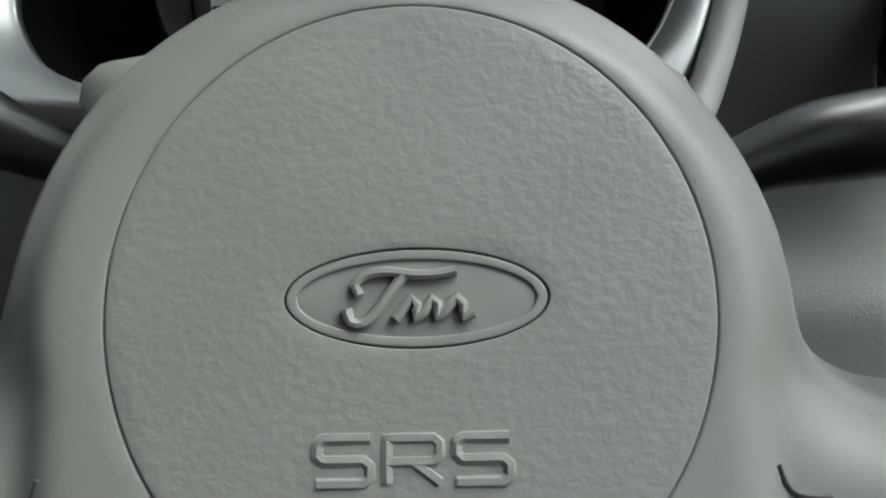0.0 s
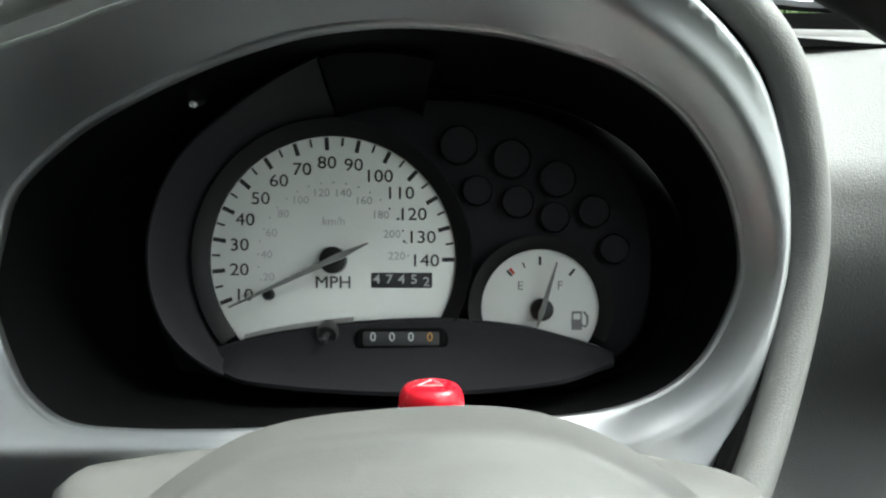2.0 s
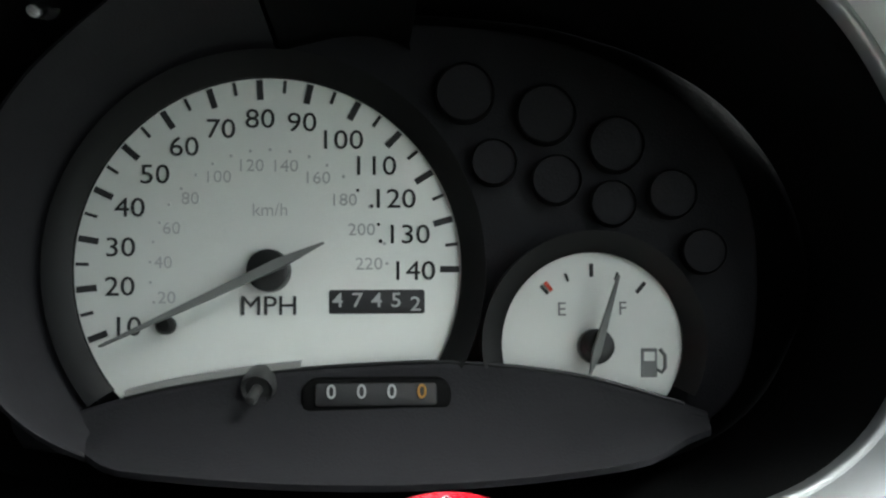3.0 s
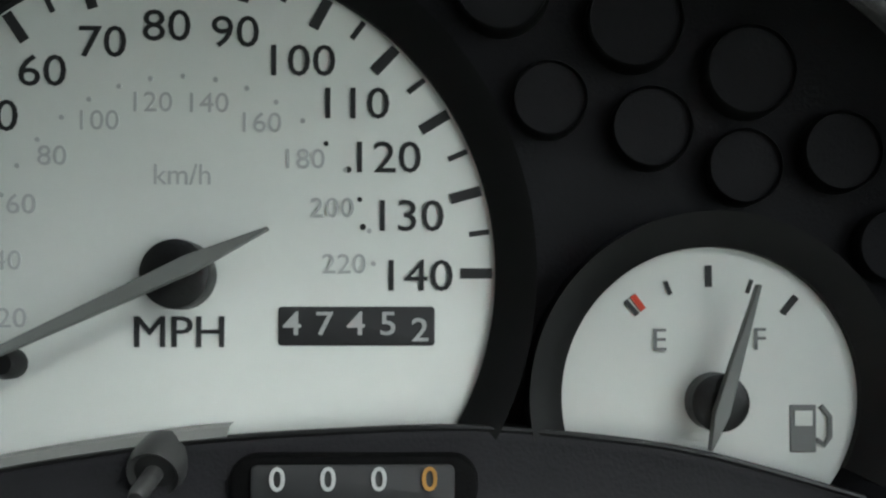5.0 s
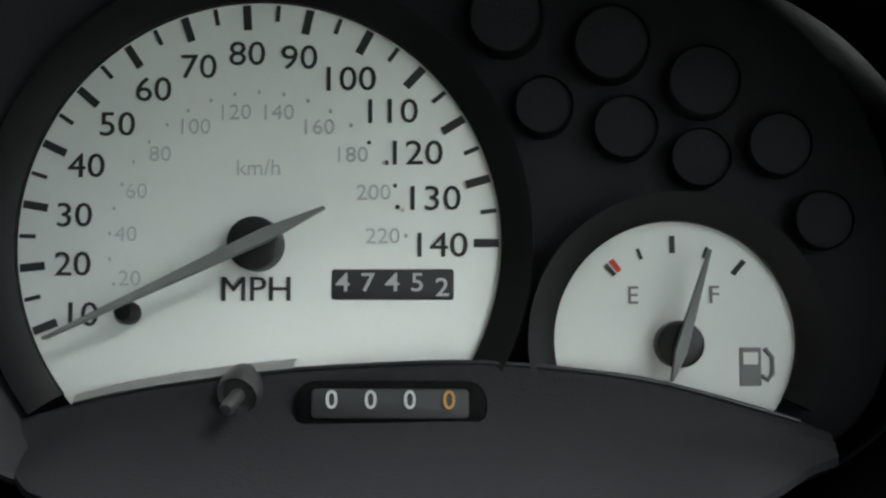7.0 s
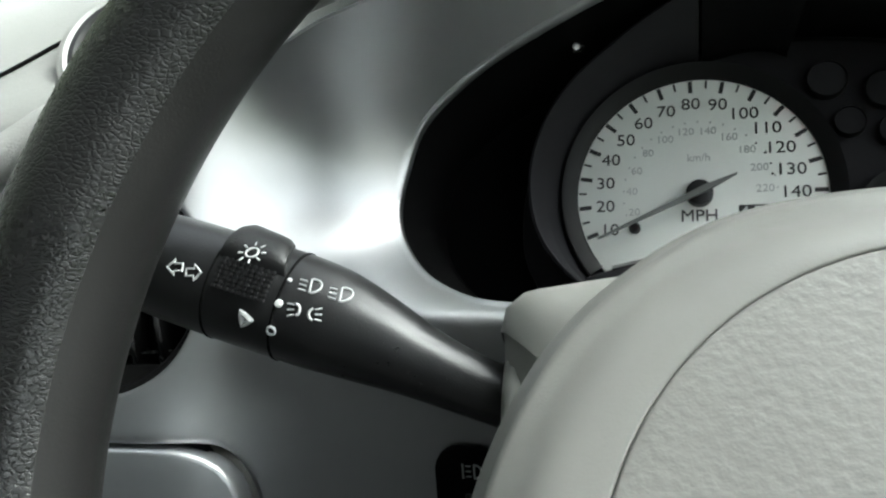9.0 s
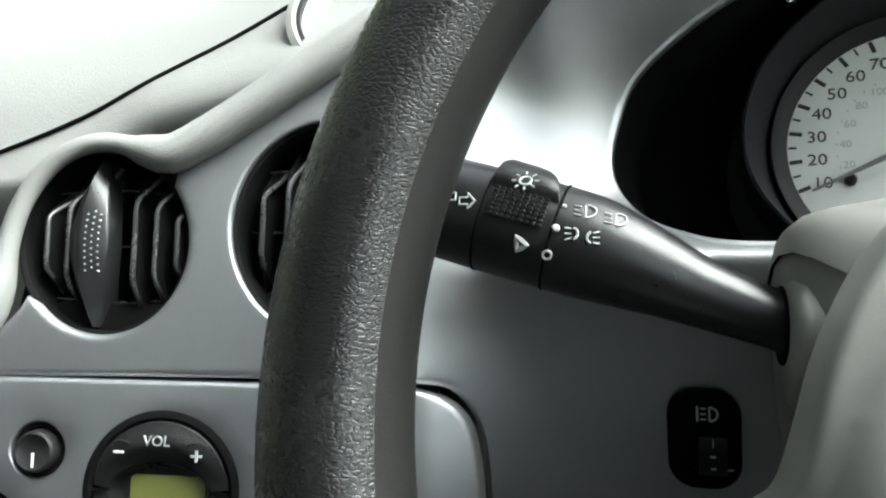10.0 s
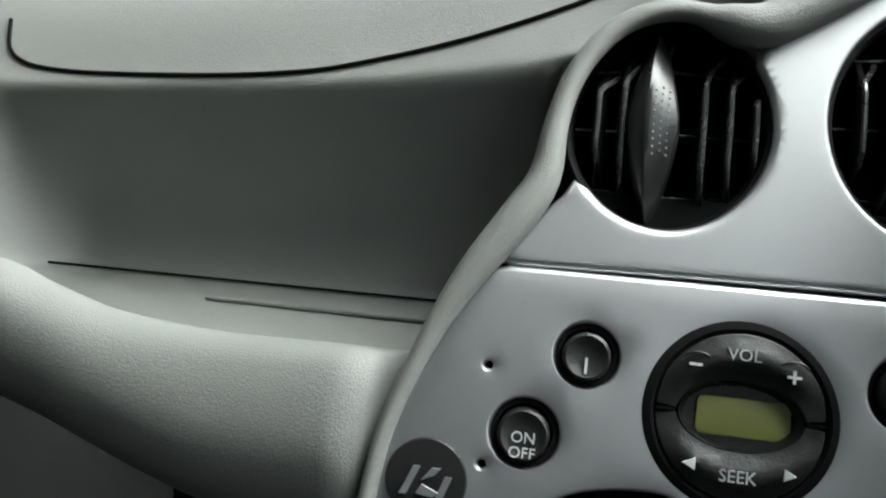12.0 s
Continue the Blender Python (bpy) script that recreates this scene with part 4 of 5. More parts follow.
for s in (-1, 1):
    rows = []
    for i in range(25):
        x = 1.48 + 0.47 * i / 24
        top, low = spoke_top(x), spoke_low(x)
        y0 = 0.09 - 0.03 * math.sin(math.pi * i / 24)
        rows.append([tuple(on_wheel(s * x, top - 0.02, y0 + 0.11)), tuple(on_wheel(s * x, top, y0 + 0.09)), tuple(on_wheel(s * x, top - 0.02, y0 + 0.03)), tuple(on_wheel(s * x, top - 0.08, y0)), tuple(on_wheel(s * x, (top + low) / 2, y0 - 0.03)),
                     tuple(on_wheel(s * x, low + 0.05, y0)), tuple(on_wheel(s * x, low, y0 + 0.08)), tuple(on_wheel(s * x, low, y0 + 0.12))])
    part("spoke", strip(rows), HUB, wheel, "grey spoke")

# ---------------------------------------------------------------- steering column
settle(HOOD)
shroud = thing("column_shroud", (0.4, -0.8, -1.5), "light grey plastic steering column shroud", "column shroud")
SECTION = [(-0.60, -0.72), (-0.585, -0.65), (-0.53, -0.605), (-0.42, -0.585), (-0.2, -0.555), (0.05, -0.53), (0.44, -0.515), (0.85, -0.535), (1.1, -0.575), (1.28, -0.61), (1.375, -0.655), (1.41, -0.72), (1.42, -0.8)]
LOWER = [(1.42, -0.8), (1.40, -1.1), (1.3, -1.4), (1.0, -1.6), (0.4, -1.68), (-0.2, -1.6), (-0.5, -1.4), (-0.58, -1.1), (-0.60, -0.72)]
STATIONS = ((-0.34, 0.92, -0.17), (-0.38, 0.97, -0.14), (-0.45, 1.0, -0.115), (-0.6, 1.0, -0.085), (-0.75, 1.0, -0.05), (-0.9, 0.985, -0.02), (-1.0, 0.965, -0.015), (-1.08, 0.93, -0.03), (-1.14, 0.88, -0.065), (-1.18, 0.82, -0.11), (-1.2, 0.74, -0.17))


def shell(line, grow=1.0):
    pts = curve(line, 0.05, False)
    return strip([[(0.41 + (p.x - 0.41) * k * grow, y, -0.85 + (p.y + 0.85) * grow + dz) for p in pts] for y, k, dz in STATIONS])


part("upper_cover", shell(SECTION), SHROUD, shroud, "light grey upper half of the shroud")
part("lower_cover", shell(LOWER, 0.99), SHROUD, shroud, "light grey lower half of the shroud")
part("end_plate", solid([Vector((0.41 + (p.x - 0.41) * 0.738, p.y - 0.171)) for p in curve(SECTION[:-1] + LOWER[:-1], 0.08)], -1.2, -1.17, 0.004), SHROUD, shroud)
hazard = thing("hazard_switch", (0.460, -0.99, -0.68), "round red hazard warning push button on the column", "hazard switch")
fr = axis_frame((0.460, -0.99, -0.453), (0, -0.16, 1), (0, 1, 0))
part("collar", lathe([(0.105, -0.30), (0.105, -0.205), (0.098, -0.195), (0.092, -0.20), (0.092, -0.30)], fr, 40), SATIN, hazard)
cap = part("cap", lathe([(0.0, 0.078), (0.035, 0.079), (0.056, 0.078), (0.072, 0.072), (0.081, 0.060), (0.086, 0.044), (0.088, 0.02), (0.089, -0.28)], fr, 48), RED, hazard)
tri = [(0.0, 0.036), (-0.034, -0.022), (0.034, -0.022)]
part("triangle_symbol", tube([fr @ Vector((x, y, 0.0795)) for x, y in cut_line(tri, 0.02)], 0.0024, True, 6), WHITEINK, cap)


def surface_mark(name, points, parent, mat, r=0.006, closed=False):
    part(name, tube([Vector(p) for p in points], r, closed, 6), mat, parent)


# ---------------------------------------------------------------- light stalk
settle(CONSOLE)
stalk = thing("light_stalk", (-0.6, -1.08, -0.76), "black indicator and light switch stalk with white symbols", "control stalk")
AX = [(-1.93, -0.305, 0.10), (-1.915, -0.31, 0.145), (-1.87, -0.325, 0.166), (-1.8, -0.345, 0.172), (-1.57, -0.41, 0.176), (-1.40, -0.458, 0.176), (-1.24, -0.508, 0.168), (-1.08, -0.572, 0.140), (-0.95, -0.629, 0.113), (-0.82, -0.680, 0.097), (-0.70, -0.722, 0.09), (-0.62, -0.755, 0.085)]


def stalk_y(x):
    return -1.02 - 0.05 * (x + 1.9)


def stalk_at(x, around):
    """A point on the stalk's skin: around is 0 on top, 90 towards the driver."""
    zc, r = spline([(a[0], a[1]) for a in AX])(x), spline([(a[0], a[2]) for a in AX])(x)
    n = Vector((0.28, 0, 0.96)) * math.cos(radians(around)) + Vector((0, -1, 0)) * math.sin(radians(around))
    return Vector((x, stalk_y(x), zc)) + n * (r + 0.003)


steps = np.cumsum([0] + [math.hypot(a[0] - b[0], a[1] - b[1]) for a, b in zip(AX, AX[1:])])
rad = spline([(float(s / steps[-1]), a[2]) for s, a in zip(steps, AX)])
body = curve([(a[0], stalk_y(a[0]), a[1]) for a in AX], 0.03, False)
fine = np.cumsum([0] + [(a - b).length for a, b in zip(body, body[1:])])
table = spline([(float(s / steps[-1]), a[2]) for s, a in zip(steps, AX)])
order = {i: float(v / fine[-1]) for i, v in enumerate(fine)}
part("lever", tube(body, lambda s: table(order[round(s * (len(body) - 1))]), seg=40), STALK, stalk)
# ribbed switch collar with its flat thumb pad
for i in range(7):
    for j in range(9):
        a = 60 + 4.6 * i
        p = stalk_at(-1.56 + 0.0195 * j, a)
        p = p + Vector((0, -math.sin(radians(a)), math.cos(radians(a)))) * 0.007
        part("rib_nub", box(p.x - 0.0072, p.x + 0.0072, p.y - 0.008, p.y + 0.008, p.z - 0.005, p.z + 0.005, 0.002), STALK, stalk, smooth=False)
rows = []
for x in [-1.588] + [float(q) for q in np.linspace(-1.584, -1.373, 9)] + [-1.369]:
    edge = 0.046 if abs(x + 1.4785) > 0.107 else 0.0 if abs(x + 1.4785) < 0.095 else 0.010
    rows.append([tuple(stalk_at(float(x), a) - Vector((0.0010 * (58 - a) * (x + 1.588) / 0.219, 0, 0)) + (stalk_at(float(x), a) - Vector((x, stalk_y(x), spline([(q[0], q[1]) for q in AX])(float(x))))).normalized() * ((0.036 - edge) * (1 - ((a - 12) / 46) ** 8))) for a in range(-34, 59, 4)])
part("thumb_pad", strip(rows), BLACK, stalk, "raised black thumb pad")
for x in (-1.592, -1.366):
    c = Vector((x, stalk_y(x), spline([(q[0], q[1]) for q in AX])(x)))
    part("groove", tube([stalk_at(x, a) - (stalk_at(x, a) - c).normalized() * 0.004 for a in range(-180, 180, 9)], 0.005, True, 6), GAP, stalk)
# symbols
axis_z, axis_r = spline([(q[0], q[1]) for q in AX]), spline([(q[0], q[2]) for q in AX])


def skin(x, z, lift=0.0):
    """The point of the stalk's driver-side skin at x and height z."""
    x0 = x
    for _ in range(5):
        c = max(-1.0, min(1.0, (z - axis_z(x0)) / (0.96 * (axis_r(x0) + lift))))
        x0 = x - 0.28 * axis_r(x0) * c
    p = stalk_at(x0, math.degrees(math.acos(c)))
    q = Vector((x0, stalk_y(x0), axis_z(x0)))
    return p + (p - q).normalized() * lift


def round_mark(name, x, z, rx, rz, mat, r, lift=0.0, a0=0.0, a1=360.0):
    ring_ = abs(a1 - a0) >= 360
    turns = np.linspace(radians(a0), radians(a1), 17)
    surface_mark(name, [skin(x + rx * math.cos(t), z + rz * math.sin(t), lift) for t in (turns[:-1] if ring_ else turns)], stalk, mat, r, ring_)


for side, x0, z0 in ((-1, -1.693, -0.353), (1, -1.632, -0.368)):
    o = [(0.026, 0.0), (0.002, 0.024), (0.002, 0.011), (-0.024, 0.011), (-0.024, -0.011), (0.002, -0.011), (0.002, -0.024)]
    surface_mark("arrow_symbol", cut_line([tuple(skin(x0 + side * dx, z0 + dz)) for dx, dz in o], 0.02), stalk, DIMINK, 0.0042, True)
round_mark("lamp_symbol", -1.454, -0.308, 0.018, 0.014, DIMINK, 0.004, 0.031)
for k in range(8):
    t = math.pi * k / 4
    surface_mark("lamp_ray", [skin(-1.454 + 0.027 * math.cos(t), -0.308 + 0.021 * math.sin(t), 0.031), skin(-1.454 + 0.042 * math.cos(t), -0.308 + 0.032 * math.sin(t), 0.031)], stalk, DIMINK, 0.0035)
part("dot_symbol", lathe([(0.0, 0.012), (0.01, 0.009), (0.013, 0.0)], Matrix.Translation(skin(-1.351, -0.457)) @ Matrix.Rotation(radians(78), 4, "X"), 14), WHITEINK, stalk)
part("dot_symbol", lathe([(0.0, 0.008), (0.006, 0.005), (0.008, 0.0)], Matrix.Translation(skin(-1.328, -0.389)) @ Matrix.Rotation(radians(50), 4, "X"), 12), DIMINK, stalk)
round_mark("ring_symbol", -1.378, -0.537, 0.013, 0.012, DIMINK, 0.0042)
surface_mark("pointer_symbol", cut_line([tuple(skin(-1.472, -0.482)), tuple(skin(-1.472, -0.522)), tuple(skin(-1.440, -0.508))], 0.012), stalk, DIMINK, 0.009, True)
for x0, z0 in ((-1.262, -0.405), (-1.172, -0.429)):
    round_mark("beam_symbol", x0, z0, 0.030, 0.020, DIMINK, 0.0036, 0.0, -90, 90)
    surface_mark("beam_symbol", [skin(x0 - 0.002, z0 - 0.02), skin(x0 - 0.002, z0 + 0.02)], stalk, DIMINK, 0.0036)
    for dz in (-0.014, 0, 0.014):
        surface_mark("beam_line", [skin(x0 - 0.036, z0 + dz + 0.006), skin(x0 - 0.014, z0 + dz)], stalk, DIMINK, 0.0028)
for side, x0, z0 in ((1, -1.298, -0.474), (-1, -1.246, -0.487)):
    round_mark("side_symbol", x0, z0, 0.012 * side, 0.016, DIMINK, 0.0042, 0.0, -90, 90)
    for dz in (-0.014, 0, 0.014):
        surface_mark("side_line", [skin(x0 - side * 0.026, z0 + dz * 1.3), skin(x0 - side * 0.006, z0 + dz)], stalk, DIMINK, 0.003)

# rounded boss of the shroud round the stalk's foot, with its dark slot
boss = [(-0.69, -1.09, -0.78), (-0.67, -1.09, -0.78), (-0.63, -1.09, -0.78), (-0.5, -1.07, -0.79), (-0.2, -1.0, -0.80)]
boss_r = spline([(0, 0.17), (0.05, 0.205), (0.14, 0.225), (0.36, 0.24), (1, 0.25)])
part("stalk_boss", tube(curve(boss, 0.02, False), lambda s: boss_r(s), seg=36), SHROUD, shroud)
part("stalk_slot", lathe([(0.0, 0.006), (0.118, 0.006), (0.124, -0.02)], axis_frame((-0.69, -1.075, -0.735), (-1, 0, 0)), 28), GAP, shroud)

# ---------------------------------------------------------------- wiper stalk
settle(HOOD)
wiper_stalk = thing("wiper_stalk", (1.3, -0.95, -1.05), "black wiper control stalk beside the column", "control stalk")
AW = [(1.2, -1.08, 0.09), (1.45, -0.985, 0.092), (1.62, -0.92, 0.11), (1.77, -0.875, 0.135), (1.95, -0.845, 0.148), (2.3, -0.79, 0.15), (3.0, -0.68, 0.15), (3.1, -0.665, 0.13)]
pts = curve([(x, -0.98 + 0.12 * (x - 1.2), z) for x, z, _ in AW], 0.05, False)
wr = spline([(x, r) for x, _, r in AW])
part("lever", tube(pts, lambda s: wr(pts[round(s * (len(pts) - 1))].x), seg=28), SATIN, wiper_stalk)
for x in (2.32, 2.62):
    z = spline([(a, b) for a, b, _ in AW])(x)
    part("twist_ring_joint", tube([Vector((x, -0.98 + 0.12 * (x - 1.2), z)) + Vector((0.02 * math.cos(t), math.cos(t), math.sin(t))) * 0.1495 for t in np.linspace(0, 2 * math.pi, 33)[:-1]], 0.005, True, 6), GAP, wiper_stalk)
part("end_cap", lathe([(0.0, 0.05), (0.08, 0.045), (0.12, 0.02), (0.13, -0.02)], axis_frame(pts[-1], (0.97, 0.12, 0.2)), 28), SATIN, wiper_stalk)


# ---------------------------------------------------------------- air vents
def air_vent(cx, cz, rx, rz, lean):
    """A round dash vent: barrel, upright blades, one broad thumb blade with studs, and thin cross rods."""
    y = console_y(cx)
    v = thing("air_vent", (cx, y, cz - rz), "round black air vent with upright blades and thumb paddle", "air vent", "dashboard air vents")
    fr = face_frame(cx, y, cz, 10)
    part("barrel", lathe([(1.09, -0.035), (1.05, -0.02), (1.0, -0.03), (0.97, -0.06), (0.95, -0.25), (0.9, -0.42), (0.0, -0.45)], fr, 56, rx, rz), MATT, v)

    def place(bm, dx, turn):
        bm.transform(fr @ Matrix.Translation((dx, 0, 0)) @ Matrix.Rotation(radians(turn), 4, "Y"))
        return bm

    for k in (-0.78, -0.52, -0.27, 0.30, 0.56, 0.82):
        h = rz * 0.93 * math.sqrt(1 - k * k)
        outline = [(-0.25, -h), (-0.25, h), (-0.14, h), (-0.055, h * 0.66), (-0.035, h * 0.35), (-0.03, 0), (-0.035, -h * 0.35), (-0.06, -h * 0.66), (-0.15, -h)]
        bm = solid([Vector(p) for p in cut_line(outline, 0.04)], -0.010, 0.010, 0.006)
        bm.transform(Matrix(((0, 1, 0, 0), (0, 0, 1, 0), (1, 0, 0, 0), (0, 0, 0, 1))))
        blade = part("blade", place(bm, k * rx, lean), MATT, v)
        edge = [(0.05 * smoothstep(0.5, 1.0, t) - 0.025 * smoothstep(-0.55, -1.0, t) + 0.012 * (1 - t * t), t * h, -0.028 - 0.12 * smoothstep(0.4, 1.05, abs(t))) for t in np.linspace(-0.97, 0.97, 25)]
        # added bead; its lighter colour draws the highlight along the blade
        part("front_edge", place(tube(edge, 0.0105, seg=8), k * rx, lean), EDGE_BLACK, blade, "satin rounded edge, lightened for its highlight")
    # broad thumb blade
    h = rz * 0.93
    rows = []
    for i in range(21):
        t = i / 20 * 2 - 1
        w = 0.012 + 0.078 * (1 - abs(t) ** 1.6) * rx / 0.335
        d = -0.07 + 0.10 * (1 - t * t)
        rows.append([(-w, t * h, d - 0.12), (-w, t * h, d - 0.045), (-w * 0.75, t * h, d - 0.012), (-w * 0.3, t * h, d + 0.008), (-w * 0.12, t * h, d + 0.012), (w * 0.1, t * h, d + 0.004), (w * 0.9, t * h, d - 0.03), (w, t * h, d - 0.04), (w, t * h, d - 0.12)])
    paddle = part("thumb_blade", place(strip(rows), -0.06 * rx / 0.335, lean * 0.6), STALK, v, "broad black thumb blade with raised studs")
    for i in range(10):
        for j in range(3):
            px = 0.014 + 0.022 * j
            pz = (-0.115 + 0.025 * i) + (0.0125 if j % 2 else 0)
            t = pz / h
            dd = -0.07 + 0.10 * (1 - t * t) + 0.008 - 0.48 * px
            bm = lathe([(0.0, 0.005), (0.0034, 0.003), (0.0042, -0.008)], Matrix.Translation((px, pz, dd)), 6)
            part("stud", place(bm, -0.06 * rx / 0.335, lean * 0.6), DIMINK, paddle)
    for z0 in (-0.62, -0.02, 0.58):
        ln = rx * 0.93 * math.sqrt(1 - z0 * z0)
        bm = tube(curve([(-ln, z0 * rz, -0.13), (0, z0 * rz * 1.06, -0.11), (ln, z0 * rz, -0.13)], 0.05, False), 0.006, seg=6)
        part("cross_rod", place(bm, 0, 0), EDGE_BLACK, v)
    return v


settle(CONSOLE)
air_vent(*VENT_1, -22)
air_vent(*VENT_2, -12)

# ---------------------------------------------------------------- radio panel
pocket = curve([(-3.50, -1.88), (-3.44, -1.765), (-3.31, -1.715), (-3.16, -1.698), (-3.08, -1.705), (-3.03, -1.735), (-2.96, -1.762), (-2.885, -1.77), (-2.81, -1.762), (-2.74, -1.735), (-2.69, -1.705), (-2.62, -1.70), (-2.5, -1.72), (-2.36, -1.79), (-2.28, -1.88), (-2.25, -2.1), (-2.3, -2.25), (-3.3, -2.25), (-3.42, -2.1)], 0.05)
RADIO = (-2.885, -1.43, 0.285)
BUTTONS = ((-3.38, -1.29, 0.094, "1"), (-3.56, -1.57, 0.102, "ON\nOFF"), (-2.38, -1.30, 0.112, "2"), (-2.135, -1.60, 0.122, "3"))


def panel_y(x, z):
    return console_y(x) - 0.012 + 0.05 * smoothstep(-2.0, -1.66, x) ** 2


panel_loop = (curve([(-4.07, -2.4), (-4.06, -2.0), (-4.0, -1.7), (-3.955, -1.52), (-3.83, -1.24), (-3.735, -1.075), (-3.70, -1.045)], 0.05, False)
              + cut_line([(-3.66, -1.035), (-3.2, -1.032), (-2.6, -1.03), (-2.1, -1.032)], 0.06, False)
              + curve([(-1.96, -1.037), (-1.85, -1.065), (-1.765, -1.14), (-1.72, -1.3), (-1.70, -1.6), (-1.70, -2.4)], 0.05, False))
holes = [ellipse(RADIO[0], RADIO[1], RADIO[2] + 0.022, RADIO[2] + 0.022, n=72)] + [ellipse(x, z, r + 0.024, r + 0.026, n=40) for x, z, r, _ in BUTTONS]
holes += [ellipse(x, z, 0.027, 0.027, n=16) for x, z in ((-3.70, -1.36), (-3.69, -1.69), (-1.99, -1.37))]
tagged(part("radio_panel", sheet(panel_loop, holes + [pocket], panel_y, 0.075, 0.022, 0.12, 0.05, 0.012), SILVER, base=(-2.9, -0.9, -2)), "silver painted radio surround panel below the vents", "radio panel", kind="structure")
bm = sheet(cut_line([(-4.05, -2.4), (-3.95, -1.5), (-3.72, -0.95), (-3.4, -0.72), (-1.9, -0.72), (-1.9, -1.0), (-1.78, -1.2), (-1.78, -2.4)], 0.2), [], lambda x, z: console_y(x) + 0.09, 0.3, 0.01, 0.05)
tagged(part("console_backing", bm, GAP, base=(-2.9, -0.8, -2)), "black backing behind the panels", "console backing", kind="structure")

for x, z, r, word in BUTTONS:
    b = thing("radio_button", (x, console_y(x), z - r), "round black radio button marked " + word.replace("\n", " ").lower() + " in white", "radio button", "radio buttons")
    fr = face_frame(x, panel_y(x, z), z, 10)
    part("collar", lathe([(r + 0.016, -0.05), (r + 0.014, -0.02), (r - 0.004, -0.018), (r - 0.012, -0.05)], fr, 40), MATT, b)
    k = r * 0.86
    cap = part("cap", lathe([(k, -0.05), (k, 0.012), (k * 0.96, 0.024), (k * 0.86, 0.029), (k * 0.6, 0.018), (0.0, 0.010)], fr @ Matrix.Translation((0, -0.004, 0)), 40), BLACK, b)
    lines = word.split("\n")
    for i, w in enumerate(lines):
        part("marking", lettering(w, 0.078 if len(lines) == 1 else 0.052, fr @ Matrix.Translation((0, -0.038 if len(lines) == 1 else -0.015 - 0.05 * i, 0.026)), 0.003), WHITEINK if len(lines) == 1 else DIMINK, cap)

radio = thing("radio_control", (RADIO[0], console_y(RADIO[0]), RADIO[1] - 0.3), "round black radio control with olive display and seek keys", "car radio")
RF = face_frame(RADIO[0], panel_y(RADIO[0], RADIO[1]), RADIO[1], 10)
part("housing_ring", lathe([(0.30, -0.06), (0.310, -0.004), (0.308, 0.004), (0.296, 0.008), (0.283, 0.012), (0.272, 0.004), (0.268, -0.05), (0.0, -0.06)], RF, 80), MATT, radio)


def half_key(a0, a1, b0, b1):
    """Half of the round rocker, between the oval window and the rim."""
    outer = ellipse(0, 0, 0.262, 0.262, a0, a1, 40)
    inner = ellipse(0, 0, 0.205, 0.118, b1, b0, 36)
    loop = outer + inner

    def dome(x, z):
        r = math.hypot(x, z)
        e = math.hypot(x / 0.205, z / 0.118)
        return -0.045 + 0.03 * smoothstep(0.2, 0.262, r) + 0.035 * (1 - smoothstep(1.0, 1.5, e))
    bm_ = sheet(loop, [], dome, 0.03, 0.006, 0.06)
    bm_.transform(RF @ Matrix.Rotation(radians(90), 4, "X").inverted())
    return bm_


upper = part("volume_key", half_key(4, 176, 5, 175), BLACK, radio, "upper rocker marked vol")
lower = part("seek_key", half_key(184, 356, 185, 355), BLACK, radio, "lower rocker marked seek")
win = part("display_window", lathe([(1.0, -0.005), (0.98, 0.012), (0.93, 0.0), (0.86, -0.035), (0.0, -0.04)], RF, 56, 0.198, 0.112), SATIN, radio)
bm = solid(rounded_box_loop(0, 0, 0.298, 0.126, 0.022), -0.004, 0.004, 0.002)
bm.transform(RF @ Matrix.Translation((0.018, -0.006, -0.028)) @ Matrix.Rotation(radians(-90), 4, "X"))
part("display", bm, LCD, win, "olive green blank display")
for word, x, z, size in (("VOL", -0.006, 0.196, 0.055), ("SEEK", -0.004, -0.188, 0.055)):
    part("marking", lettering(word, size, RF @ Matrix.Translation((x, z, 0.042)), 0.004), DIMINK, upper if z > 0 else lower)
bm = box(-0.175, -0.135, 0.148, 0.157, 0.034, 0.042)
bm.transform(RF)
part("minus_sign", bm, WHITEINK, upper, smooth=False)
bm = box(0.128, 0.172, 0.140, 0.149, 0.036, 0.043)
box(0.1455, 0.1545, 0.123, 0.166, 0.036, 0.043, bm=bm)
bm.transform(RF)
part("plus_sign", bm, WHITEINK, upper, smooth=False)
for sx in (-1, 1):
    ends = [(sx * 0.175, -0.162), (sx * 0.135, -0.142), (sx * 0.135, -0.182)]
    bm = solid([Vector(p) for p in ends], -0.046, -0.03, 0.002)
    bm.transform(RF @ Matrix.Rotation(radians(-90), 4, "X"))
    part("seek_arrow", bm, WHITEINK, lower, smooth=False)
    # finger hollow outline beside the sign
    pts = [RF @ Vector((sx * (0.15 + 0.045 * math.cos(t)), 0.165 + 0.028 * math.sin(t), 0.037)) for t in np.linspace(0.2, 2.9, 9)]
    part("hollow_edge", tube(pts, 0.0045, seg=6), SATIN, upper)
    bm = box(sx * 0.235 - 0.03, sx * 0.235 + 0.03, -0.004, 0.004, 0.0, 0.012)
    bm.transform(RF)
    part("split", bm, GAP, radio, smooth=False)

# badge roundel with plain slanted chrome bars
badge_x, badge_z, badge_r = -3.865, -1.765, 0.14
roundel = thing("badge_roundel", (badge_x, console_y(badge_x), badge_z - 0.14), "round black badge with slanted chrome emblem", "badge")
BF = face_frame(badge_x, console_y(badge_x) - 0.012, badge_z, 10)
